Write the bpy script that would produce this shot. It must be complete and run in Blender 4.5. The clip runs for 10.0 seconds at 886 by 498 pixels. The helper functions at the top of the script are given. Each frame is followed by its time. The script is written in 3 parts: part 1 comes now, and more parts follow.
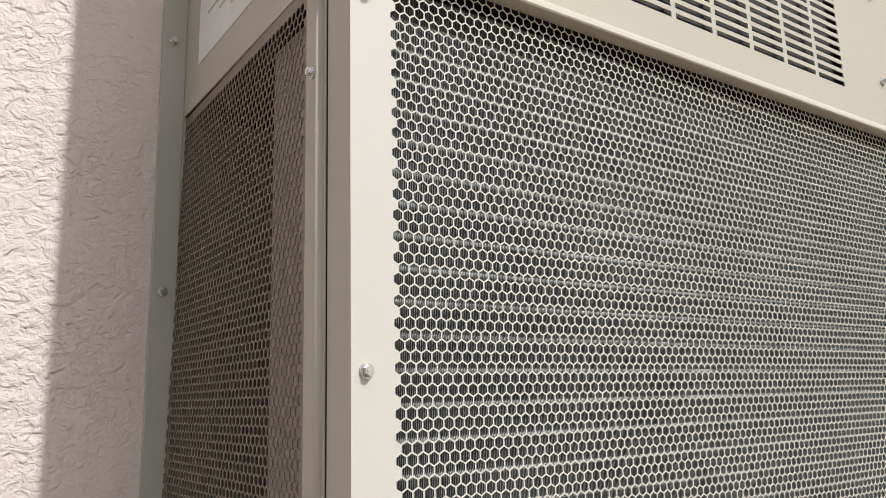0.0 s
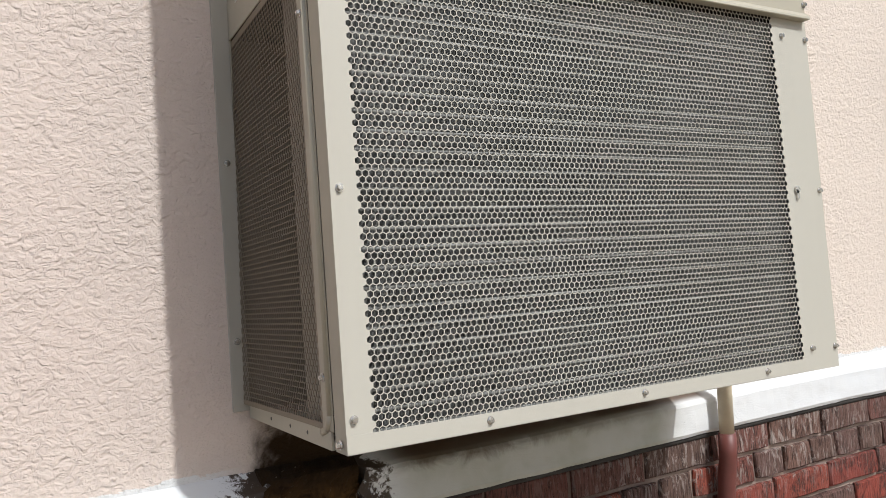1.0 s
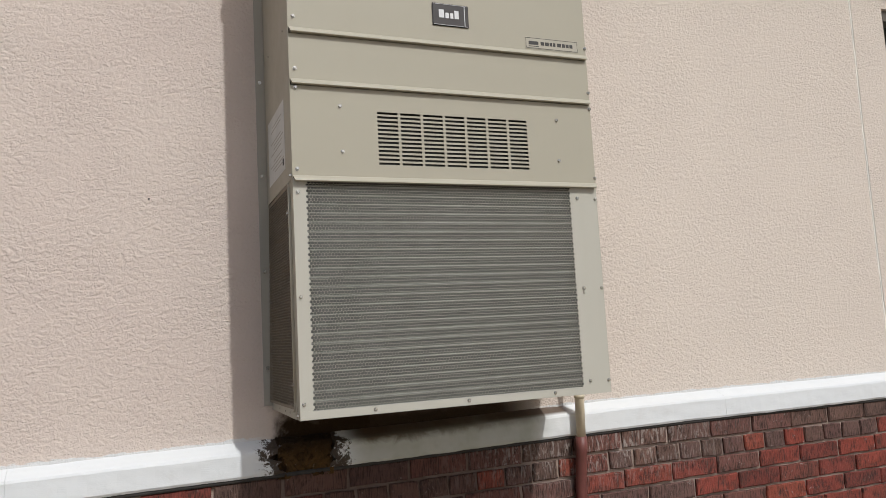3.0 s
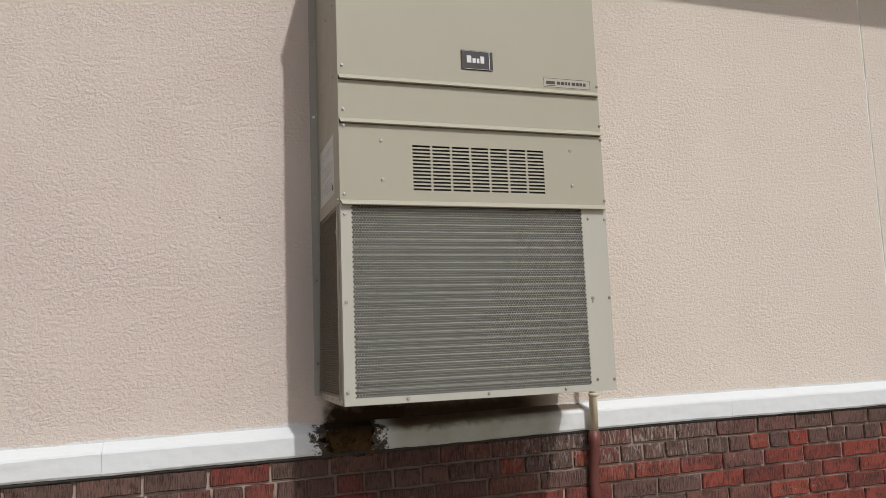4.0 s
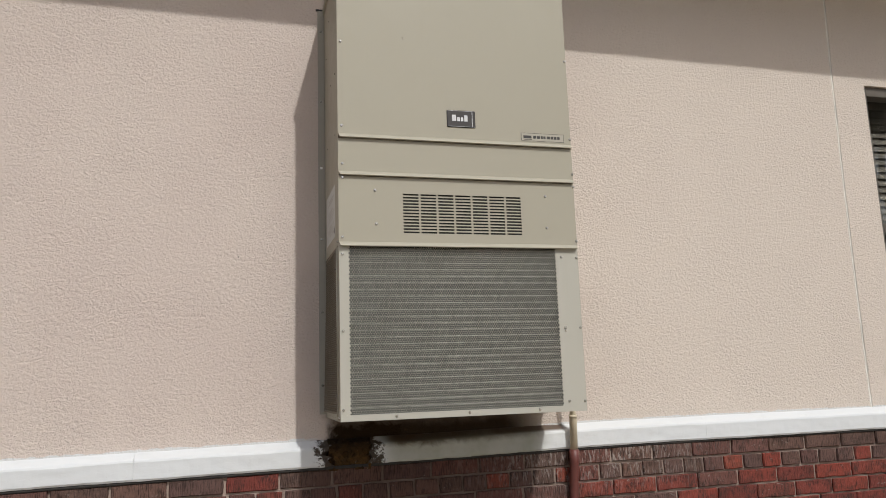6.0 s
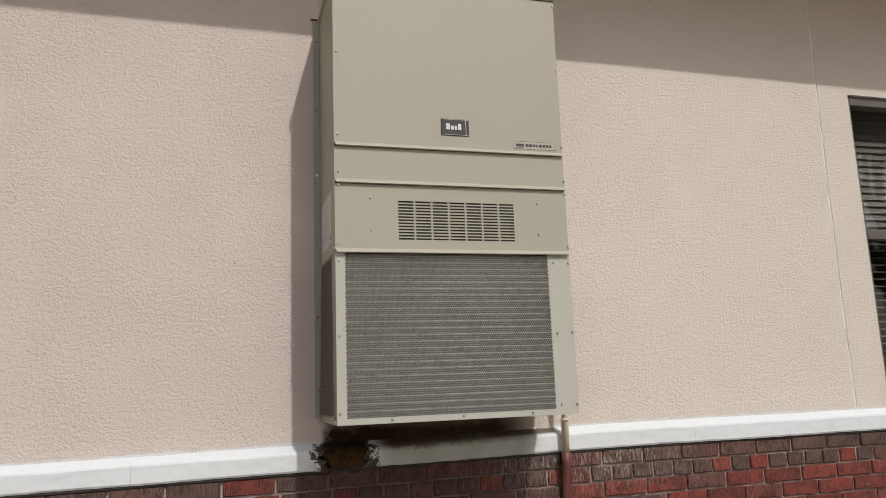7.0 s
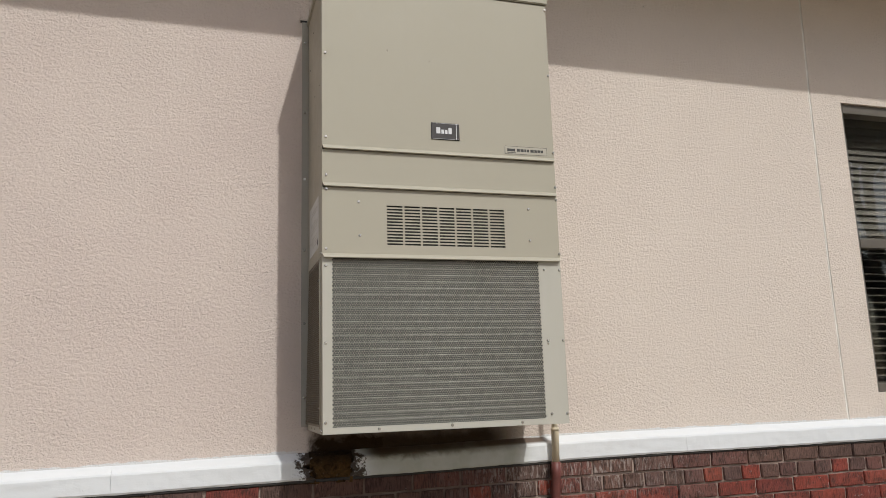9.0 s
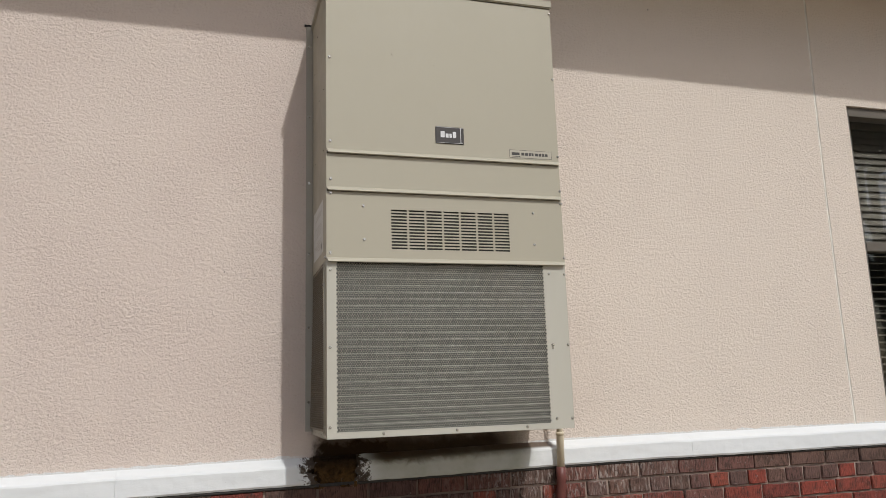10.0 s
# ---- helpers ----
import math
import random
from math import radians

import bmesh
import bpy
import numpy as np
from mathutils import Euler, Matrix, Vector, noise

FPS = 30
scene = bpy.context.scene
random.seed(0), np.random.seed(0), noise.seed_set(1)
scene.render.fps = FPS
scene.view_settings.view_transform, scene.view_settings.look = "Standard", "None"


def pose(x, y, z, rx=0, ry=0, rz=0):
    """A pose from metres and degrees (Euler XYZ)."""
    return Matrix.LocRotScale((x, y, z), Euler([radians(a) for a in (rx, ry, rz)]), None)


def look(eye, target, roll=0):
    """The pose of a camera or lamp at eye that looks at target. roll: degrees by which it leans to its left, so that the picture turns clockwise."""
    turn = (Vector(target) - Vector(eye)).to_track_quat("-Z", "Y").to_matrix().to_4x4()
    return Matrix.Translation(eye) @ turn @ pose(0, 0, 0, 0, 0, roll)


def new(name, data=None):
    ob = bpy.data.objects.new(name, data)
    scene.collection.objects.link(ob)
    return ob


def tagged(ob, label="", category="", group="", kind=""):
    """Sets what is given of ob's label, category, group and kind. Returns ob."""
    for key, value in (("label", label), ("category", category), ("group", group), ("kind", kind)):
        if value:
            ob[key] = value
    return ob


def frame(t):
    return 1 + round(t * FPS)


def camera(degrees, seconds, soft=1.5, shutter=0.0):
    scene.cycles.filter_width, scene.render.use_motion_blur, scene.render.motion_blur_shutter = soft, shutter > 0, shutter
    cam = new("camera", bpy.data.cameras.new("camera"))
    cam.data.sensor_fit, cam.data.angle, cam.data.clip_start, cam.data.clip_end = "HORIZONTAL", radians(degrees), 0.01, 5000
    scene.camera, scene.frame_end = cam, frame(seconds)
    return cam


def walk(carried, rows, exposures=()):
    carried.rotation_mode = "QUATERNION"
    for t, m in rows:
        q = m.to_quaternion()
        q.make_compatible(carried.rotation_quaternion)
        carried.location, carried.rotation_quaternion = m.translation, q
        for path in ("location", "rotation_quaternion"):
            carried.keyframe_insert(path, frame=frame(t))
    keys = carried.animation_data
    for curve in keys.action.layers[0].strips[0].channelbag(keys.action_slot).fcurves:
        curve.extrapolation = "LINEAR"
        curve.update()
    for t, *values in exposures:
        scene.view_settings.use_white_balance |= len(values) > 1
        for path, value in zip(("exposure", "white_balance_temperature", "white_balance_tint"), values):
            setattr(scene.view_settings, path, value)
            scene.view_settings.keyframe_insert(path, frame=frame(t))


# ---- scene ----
cam = camera(60.8, 10.0, soft=0.5)
PATH = [
    (0, (-0.245, -0.902, 0.307), (0.880, 0.705, 0.695), -1.5),
    (0.2, (-0.280, -0.980, 0.262), (0.813, 0.671, 0.545), -2.6),
    (0.5, (-0.326, -1.080, 0.197), (0.722, 0.616, 0.361), -3.6),
    (1, (-0.338, -1.304, 0.190), (0.647, 0.433, 0.301), -4.2),
    (1.5, (-0.323, -1.604, 0.196), (0.628, 0.148, 0.360), -4.1),
    (2, (-0.377, -1.918, 0.203), (0.525, -0.147, 0.427), -3.8),
    (2.2, (-0.392, -2.038, 0.217), (0.482, -0.253, 0.446), -3.6),
    (3.3, (-0.384, -2.604, 0.201), (0.307, -0.741, 0.429), -2.9),
    (3.5, (-0.407, -2.688, 0.185), (0.252, -0.816, 0.426), -2.7),
    (4, (-0.439, -2.824, 0.188), (0.180, -0.939, 0.434), -2.2),
    (4.5, (-0.364, -2.978, 0.164), (0.209, -1.082, 0.443), -1.7),
    (5, (-0.298, -3.104, 0.167), (0.234, -1.199, 0.464), -1.7),
    (5.5, (-0.330, -3.172, 0.159), (0.186, -1.265, 0.476), -1.8),
    (7, (-0.400, -3.260, 0.146), (0.154, -1.369, 0.492), -2.1),
    (7.5, (-0.417, -3.251, 0.146), (0.140, -1.361, 0.494), -2.1),
    (8, (-0.425, -3.238, 0.150), (0.141, -1.353, 0.501), -1.9),
    (8.5, (-0.399, -3.217, 0.149), (0.178, -1.335, 0.506), -1.8),
    (9, (-0.376, -3.216, 0.155), (0.198, -1.334, 0.515), -1.8),
    (9.5, (-0.372, -3.207, 0.152), (0.194, -1.325, 0.522), -1.9),
    (10, (-0.375, -3.211, 0.159), (0.188, -1.327, 0.528), -1.8),
]
EXPOSURES = [(0.0, 0.24, 6250, 9), (0.5, 0.10, 6250, 9), (1.0, -0.05, 6270, 9), (1.5, -0.20, 6300, 8), (2.0, -0.35, 6320, 8), (3.3, -0.52, 6330, 8.5),
             (4.5, -0.59, 6420, 8.5), (7.0, -0.57, 6440, 8.5), (10.0, -0.55, 6430, 8.5)]
SKY, SUN_POWER = 0.150, 3.4

# Heights below are given from the underside of the wall unit, which hangs BASE metres over the ground.
BASE = 1.15
UP = pose(0, 0, BASE)
walk(cam, [(t, UP @ look(eye, target, roll)) for t, eye, target, roll in PATH], EXPOSURES)

# ---- world and sun ----
SUN = Vector((0.130, -0.445, 0.512)).normalized()          # towards the sun
world = bpy.data.worlds.new("sky")
scene.world = world
world.use_nodes = True
wn = world.node_tree.nodes
sky = wn.new("ShaderNodeTexSky")
sky.sky_type, sky.sun_disc = "NISHITA", False
sky.sun_elevation = math.asin(SUN.z)
sky.sun_rotation = math.atan2(SUN.x, SUN.y)
sky.dust_density, sky.ozone_density = 2.8, 0.8
wn["Background"].inputs["Strength"].default_value = SKY
world.node_tree.links.new(sky.outputs["Color"], wn["Background"].inputs["Color"])
sun = new("sun", bpy.data.lights.new("sun", "SUN"))
sun.data.energy, sun.data.angle, sun.data.color = SUN_POWER, radians(1.0), (1.0, 0.985, 0.955)
sun.matrix_world = look(SUN * 30, (0, 0, 0))


# ---- materials ----
SETTLE, SETTLE_X = 0.0125, 1.35                             # the ledge sinks towards the left of this place
class Mat:
    """A small node builder round one Principled material."""

    def __init__(self, name, color=(0.5, 0.5, 0.5), rough=0.6, metal=0.0, spec=0.5):
        self.m = bpy.data.materials.new(name)
        self.m.use_nodes = True
        self.t = self.m.node_tree
        self.b = self.t.nodes["Principled BSDF"]
        self.b.inputs["Base Color"].default_value = (*color, 1)
        self.b.inputs["Roughness"].default_value = rough
        self.b.inputs["Metallic"].default_value = metal
        self.b.inputs["Specular IOR Level"].default_value = spec
        self.c = None

    def n(self, kind, **values):
        node = self.t.nodes.new(kind)
        for key, value in values.items():
            node.inputs[key.replace("_", " ")].default_value = value
        return node

    def link(self, a, b):
        self.t.links.new(a, b)

    def coord(self, scale=(1, 1, 1), shift=0.0):
        tc = self.n("ShaderNodeTexCoord")
        mp = self.n("ShaderNodeMapping", Scale=scale, Location=(shift, shift * 0.7, shift * 1.3))
        self.link(tc.outputs["Object"], mp.inputs["Vector"])
        return mp.outputs["Vector"]

    def noise(self, scale, detail=3.0, rough=0.5, distort=0.0, stretch=(1, 1, 1), shift=0.0, at=None):
        nz = self.n("ShaderNodeTexNoise", Scale=scale, Detail=detail, Roughness=rough, Distortion=distort)
        self.link(at if at is not None else self.coord(stretch, shift), nz.inputs["Vector"])
        return nz.outputs["Fac"]

    def ramp(self, fac, lo, hi, a=0.0, b=1.0):
        r = self.n("ShaderNodeMapRange")
        r.interpolation_type = "SMOOTHSTEP"
        for key, value in (("From Min", lo), ("From Max", hi), ("To Min", a), ("To Max", b)):
            r.inputs[key].default_value = value
        self.link(fac, r.inputs["Value"])
        return r.outputs["Result"]

    def math(self, op, a, b):
        r = self.n("ShaderNodeMath")
        r.operation = op
        for k, v in enumerate((a, b)):
            if isinstance(v, (int, float)):
                r.inputs[k].default_value = v
            else:
                self.link(v, r.inputs[k])
        return r.outputs["Value"]

    def mix(self, fac, a, b, blend="MIX"):
        r = self.n("ShaderNodeMix")
        r.data_type, r.blend_type = "RGBA", blend
        for sock, v in ((r.inputs[0], fac), (r.inputs[6], a), (r.inputs[7], b)):
            if isinstance(v, (int, float)):
                sock.default_value = v
            elif isinstance(v, tuple):
                sock.default_value = (*v, 1)
            else:
                self.link(v, sock)
        return r.outputs[2]

    def color(self, out):
        self.link(out, self.b.inputs["Base Color"])
        return self

    def rough(self, out):
        self.link(out, self.b.inputs["Roughness"])
        return self

    def bump(self, height, distance, strength=1.0):
        bp = self.n("ShaderNodeBump", Strength=strength, Distance=distance)
        self.link(height, bp.inputs["Height"])
        if self.c is not None:
            self.link(self.c, bp.inputs["Normal"])
        self.c = bp.outputs["Normal"]
        self.link(self.c, self.b.inputs["Normal"])
        return self

    def place(self):
        """x, y, z of the spot, in the world."""
        g = self.n("ShaderNodeNewGeometry")
        s = self.n("ShaderNodeSeparateXYZ")
        self.link(g.outputs["Position"], s.inputs["Vector"])
        return s.outputs

    def settle(self, x):
        """How far the ledge has sunk at x."""
        return self.math("MULTIPLY", self.math("MINIMUM", self.math("SUBTRACT", x, SETTLE_X), 0.0), SETTLE)

    def random(self):
        return self.n("ShaderNodeObjectInfo").outputs["Random"]


def stucco_material():
    k = Mat("stucco", rough=0.66, spec=0.6)
    # skip-trowelled coat: smooth flats broken by short shallow tears, more of them in some patches
    tear = k.noise(58, 3, 0.6, 0.7, (0.90, 1.0, 1.12))
    nick = k.noise(105, 3, 0.6, 0.5, (0.92, 1.0, 1.08), 5.0)
    patch = k.ramp(k.noise(5, 3, 0.6, 0.4, (1, 1, 1), 3.1), 0.36, 0.62, 0.72, 1.0)
    flat = k.math("MULTIPLY", k.ramp(tear, 0.33, 0.64), patch)
    k.bump(flat, 0.0016, 1.0)
    k.bump(k.math("MULTIPLY", k.ramp(nick, 0.34, 0.66), patch), 0.0012, 1.0)
    k.bump(k.noise(14, 2, 0.5), 0.0012, 0.5)
    k.bump(k.noise(420, 3, 0.6), 0.0002, 0.4)
    tone = k.mix(k.ramp(k.noise(1.1, 3, 0.6), 0.3, 0.7), (0.588, 0.494, 0.440), (0.610, 0.522, 0.462))
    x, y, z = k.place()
    # paler to the right: that side's brighter look is put into the colour
    paler = k.ramp(k.math("ADD", x, k.math("MULTIPLY", k.noise(1.6, 4, 0.6, 0.4, (1, 1, 1), 4.4), 1.2)), 1.1, 2.2, 0, 0.95)
    tone = k.mix(paler, tone, (0.748, 0.656, 0.572))
    # tear hollows tinted slightly darker, relief shade in the colour
    tone = k.mix(k.ramp(tear, 0.30, 0.40, 0.05, 0), tone, (0.44, 0.365, 0.315))
    tone = k.mix(k.ramp(k.noise(22, 4, 0.65, 0.5, (1, 1, 1), 9.0), 0.55, 0.75, 0, 0.07), tone, (0.50, 0.42, 0.37))
    tone = k.mix(k.ramp(k.noise(420, 2, 0.6), 0.35, 0.75, 0, 0.14), tone, (0.50, 0.42, 0.36))
    # mildew that water left by the ledge's rotten end; a dark strip under the unit
    x, y, z = k.place()
    wob = k.math("MULTIPLY", k.math("SUBTRACT", k.noise(12, 5, 0.65, 0.5), 0.5), 0.13)
    near = k.math("ADD", k.math("ABSOLUTE", k.math("SUBTRACT", x, 0.17), 0.0), wob)
    side = k.ramp(near, 0.13, 0.20, 1, 0)
    high = k.ramp(k.math("ADD", z, wob), BASE - 0.05, BASE + 0.035, 1, 0)
    streak = k.math("MULTIPLY", k.ramp(x, -0.02, 0.06), k.ramp(x, 0.78, 1.0, 1, 0.15))
    low = k.ramp(k.math("ADD", z, k.math("MULTIPLY", wob, 0.5)), BASE - 0.062, BASE + 0.015, 0.98, 0.72)
    dirt = k.math("MAXIMUM", k.math("MULTIPLY", side, high), k.math("MULTIPLY", streak, low))
    tone = k.mix(dirt, tone, (0.030, 0.017, 0.008))
    k.link(k.ramp(dirt, 0.0, 0.8, 0.6, 0.08), k.b.inputs["Specular IOR Level"])
    # white ledge paint brushed a little way up the stucco
    lip = k.math("SUBTRACT", k.math("SUBTRACT", z, BASE - 0.074), k.settle(x))
    lip = k.math("ADD", lip, k.math("MULTIPLY", k.math("SUBTRACT", k.noise(38, 5, 0.7, 0.5, (0.35, 1, 1)), 0.42), -0.034))
    tone = k.mix(k.math("MULTIPLY", k.ramp(lip, 0.004, 0.0065, 0.9, 0), k.ramp(k.math("ABSOLUTE", k.math("SUBTRACT", x, 0.45), 0.0), 0.45, 0.55)), tone, (0.645, 0.655, 0.655))
    return k.color(tone).m


def paint_material(name="beige_paint", base=(0.402, 0.372, 0.295)):
    k = Mat(name, rough=0.5, spec=0.32)
    dust = k.ramp(k.noise(6, 5, 0.65, 0.3), 0.45, 0.8, 0, 0.10)
    tone = k.mix(dust, base, tuple(c * 0.86 for c in base))
    speck = k.ramp(k.noise(240, 2, 0.5, 0, (1, 1, 1), 7.0), 0.76, 0.80, 0, 0.25)
    tone = k.mix(speck, tone, (0.30, 0.26, 0.20))
    run = k.ramp(k.noise(9, 3, 0.6, 0, (4, 4, 0.25)), 0.5, 0.85, 0, 0.08)
    tone = k.mix(run, tone, (0.36, 0.32, 0.25))
    k.color(tone).rough(k.ramp(k.noise(14, 4, 0.6), 0.3, 0.7, 0.46, 0.60))
    k.bump(k.noise(650, 2, 0.5), 0.00012, 0.5)
    k.bump(k.noise(3.5, 2, 0.5), 0.004, 0.12)
    return k.m


def white_paint_material():
    k = Mat("white_ledge_paint", rough=0.6)
    dirt = k.ramp(k.noise(7, 6, 0.7, 0.6), 0.55, 0.80, 0, 0.35)
    tone = k.mix(dirt, (0.675, 0.692, 0.702), (0.54, 0.52, 0.50))
    flake = k.ramp(k.noise(60, 4, 0.7, 0.8), 0.70, 0.73)
    x, y, z = k.place()
    z = k.math("SUBTRACT", z, k.settle(x))
    wob = k.math("MULTIPLY", k.math("SUBTRACT", k.noise(16, 5, 0.7, 0.8), 0.5), 0.20)
    rot = k.ramp(k.math("ADD", k.math("ABSOLUTE", k.math("SUBTRACT", x, 0.088), 0.0), wob), 0.080, 0.175, 1, 0)
    chips = k.noise(60, 6, 0.75, 0.8)
    grime = k.ramp(k.math("ADD", chips, k.math("MULTIPLY", rot, 0.5)), 0.76, 0.90)
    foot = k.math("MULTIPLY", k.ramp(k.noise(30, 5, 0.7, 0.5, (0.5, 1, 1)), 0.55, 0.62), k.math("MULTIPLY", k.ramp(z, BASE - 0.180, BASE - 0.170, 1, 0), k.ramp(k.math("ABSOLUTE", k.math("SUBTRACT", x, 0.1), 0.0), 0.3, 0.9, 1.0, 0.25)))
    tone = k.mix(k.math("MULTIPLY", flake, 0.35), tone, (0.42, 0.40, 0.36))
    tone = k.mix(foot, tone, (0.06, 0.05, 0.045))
    tone = k.mix(grime, tone, (0.045, 0.030, 0.020))
    # green-grey drip film under the unit, darkened to carry its shade as well
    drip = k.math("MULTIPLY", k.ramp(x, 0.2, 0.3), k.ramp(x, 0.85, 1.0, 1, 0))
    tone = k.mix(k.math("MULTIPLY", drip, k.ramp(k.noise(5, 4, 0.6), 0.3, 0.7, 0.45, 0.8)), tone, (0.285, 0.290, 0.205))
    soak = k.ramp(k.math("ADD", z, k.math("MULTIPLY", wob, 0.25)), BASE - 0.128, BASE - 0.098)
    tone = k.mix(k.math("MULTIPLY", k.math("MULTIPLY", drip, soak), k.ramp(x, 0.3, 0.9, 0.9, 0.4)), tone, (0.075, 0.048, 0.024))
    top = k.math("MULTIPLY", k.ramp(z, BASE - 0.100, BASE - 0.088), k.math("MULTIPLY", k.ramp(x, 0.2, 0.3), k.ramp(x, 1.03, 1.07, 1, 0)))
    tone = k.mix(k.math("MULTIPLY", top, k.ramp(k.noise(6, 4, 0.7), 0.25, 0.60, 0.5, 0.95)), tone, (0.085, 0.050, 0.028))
    k.color(tone)
    k.bump(k.noise(26, 6, 0.65, 0.8, (0.6, 1, 1)), 0.0022, 0.6)
    k.bump(flake, 0.0008, 0.6)
    return k.m


def rot_material():
    k = Mat("rotten_wood", rough=0.95, spec=0.15)
    a = k.noise(18, 6, 0.7, 0.8)
    tone = k.mix(k.ramp(a, 0.35, 0.65), (0.018, 0.009, 0.004), (0.105, 0.058, 0.020))
    x, y, z = k.place()
    soak = k.ramp(k.math("ADD", z, k.math("MULTIPLY", k.math("SUBTRACT", a, 0.5), 0.14)), BASE - 0.150, BASE - 0.100)
    tone = k.mix(k.math("MULTIPLY", soak, 0.8), tone, (0.016, 0.010, 0.006))
    tone = k.mix(k.ramp(k.noise(46, 5, 0.7, 1.0, (1, 1, 0.6), 2.0), 0.64, 0.70, 0, 0.7), tone, (0.30, 0.26, 0.21))
    return k.color(tone).bump(a, 0.010, 0.8).bump(k.noise(90, 4, 0.7), 0.002, 0.6).m


def brick_material(name, tones, soot):
    k = Mat(name, rough=0.9, spec=0.2)
    r = k.random()
    tc = k.n("ShaderNodeTexCoord")
    add = k.n("ShaderNodeVectorMath")
    add.operation = "ADD"
    jump = k.n("ShaderNodeCombineXYZ")
    k.link(k.math("MULTIPLY", r, 37.0), jump.inputs["X"])
    k.link(k.math("MULTIPLY", r, 11.0), jump.inputs["Z"])
    k.link(tc.outputs["Object"], add.inputs[0])
    k.link(jump.outputs["Vector"], add.inputs[1])
    at = add.outputs["Vector"]

    def rug(sx, sy, sz):
        mp = k.n("ShaderNodeMapping", Scale=(sx, sy, sz))
        k.link(at, mp.inputs["Vector"])
        return mp.outputs["Vector"]
    cr = k.n("ShaderNodeValToRGB")
    el = cr.color_ramp.elements
    el[0].position, el[0].color = 0.0, (*tones[0], 1)
    el[1].position, el[1].color = 1.0, (*tones[-1], 1)
    for i, c in enumerate(tones[1:-1]):
        e = el.new((i + 1) / (len(tones) - 1))
        e.color = (*c, 1)
    k.link(r, cr.inputs["Fac"])
    scratch = k.noise(26, 4, 0.6, 0.2, at=rug(9.5, 6, 0.9))
    fine = k.noise(55, 4, 0.65, 0.3, at=rug(8, 5, 0.9))
    blot = k.noise(14, 5, 0.7, 0.6, at=at)
    # wire-cut grooves drawn dark, so their shade is in the colour too
    tone = k.mix(k.math("MULTIPLY", k.ramp(scratch, 0.42, 0.52, 0.85, 0), k.ramp(blot, 0.36, 0.58, 0.25, 1.0)), cr.outputs["Color"], (0.030, 0.018, 0.015))
    tone = k.mix(k.ramp(fine, 0.50, 0.75, 0, 0.5), tone, tuple(c * 1.5 + 0.02 for c in tones[len(tones) // 2]))
    tone = k.mix(k.ramp(blot, 0.44, 0.68, 0, soot), tone, (0.060, 0.040, 0.034))
    rim = k.noise(40, 5, 0.75, 0.8, at=rug(1, 1, 1))
    lime = k.math("MULTIPLY", k.ramp(rim, 0.60, 0.67), k.ramp(k.noise(3.1, 3, 0.6, at=rug(1, 1, 1)), 0.45, 0.62))
    x, y, z = k.place()
    damp = k.math("MULTIPLY", k.ramp(k.math("ABSOLUTE", k.math("SUBTRACT", x, 1.18), 0.0), 0.10, 0.85, 1, 0), k.ramp(z, BASE - 0.40, BASE - 0.24, 0.1, 1.0))
    lime2 = k.math("MULTIPLY", damp, k.ramp(k.noise(30, 6, 0.75, 0.6, at=rug(2.4, 1, 0.6)), 0.50, 0.60))
    tone = k.mix(k.math("MULTIPLY", k.math("MAXIMUM", lime, lime2), 0.72), tone, (0.40, 0.35, 0.32))
    # damp tint below the unit, mostly its shade put into the brick colour
    shaded = k.math("ADD", k.math("ABSOLUTE", k.math("SUBTRACT", x, 0.36), 0.0), k.math("MULTIPLY", k.math("SUBTRACT", blot, 0.5), 0.5))
    tone = k.mix(k.ramp(shaded, 0.32, 0.50, 0.30, 0), tone, (0.048, 0.014, 0.010))
    k.color(tone)
    k.bump(scratch, 0.0060, 1.0)
    k.bump(fine, 0.0024, 0.9)
    k.bump(k.noise(190, 4, 0.7, at=at), 0.0010, 0.7)
    return k.m


def mortar_material():
    k = Mat("mortar", rough=0.95, spec=0.2)
    tone = k.mix(k.ramp(k.noise(8, 5, 0.6), 0.3, 0.7), (0.420, 0.325, 0.275), (0.230, 0.170, 0.142))
    tone = k.mix(k.ramp(k.noise(60, 5, 0.7, 0.6), 0.62, 0.70, 0, 0.6), tone, (0.46, 0.40, 0.36))
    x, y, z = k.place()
    # mortar darkened alike, the unit's shade kept in its colour
    shaded = k.math("ADD", k.math("ABSOLUTE", k.math("SUBTRACT", x, 0.36), 0.0), k.math("MULTIPLY", k.math("SUBTRACT", k.noise(7, 5, 0.7), 0.5), 0.5))
    tone = k.mix(k.ramp(shaded, 0.34, 0.56, 0.58, 0), tone, (0.050, 0.026, 0.018))
    return k.color(tone).bump(k.noise(180, 4, 0.7), 0.0015, 0.8).bump(k.noise(45, 4, 0.7), 0.006, 0.7).m


def plain(name, color, rough=0.6, metal=0.0, vary=0.12, scale=20.0, bump=0.0):
    k = Mat(name, color, rough, metal)
    k.color(k.mix(k.ramp(k.noise(scale, 5, 0.6, 0.3), 0.3, 0.75), color, tuple(c * (1 - vary) for c in color)))
    if bump:
        k.bump(k.noise(scale * 8, 3, 0.6), bump, 0.6)
    return k.m


def fin_material():
    k = Mat("coil_fins", (0.12, 0.12, 0.12), 0.5, 0.25)
    tone = k.mix(k.ramp(k.noise(30, 4, 0.6), 0.35, 0.7), (0.172, 0.175, 0.168), (0.132, 0.135, 0.129))
    return k.color(tone).m


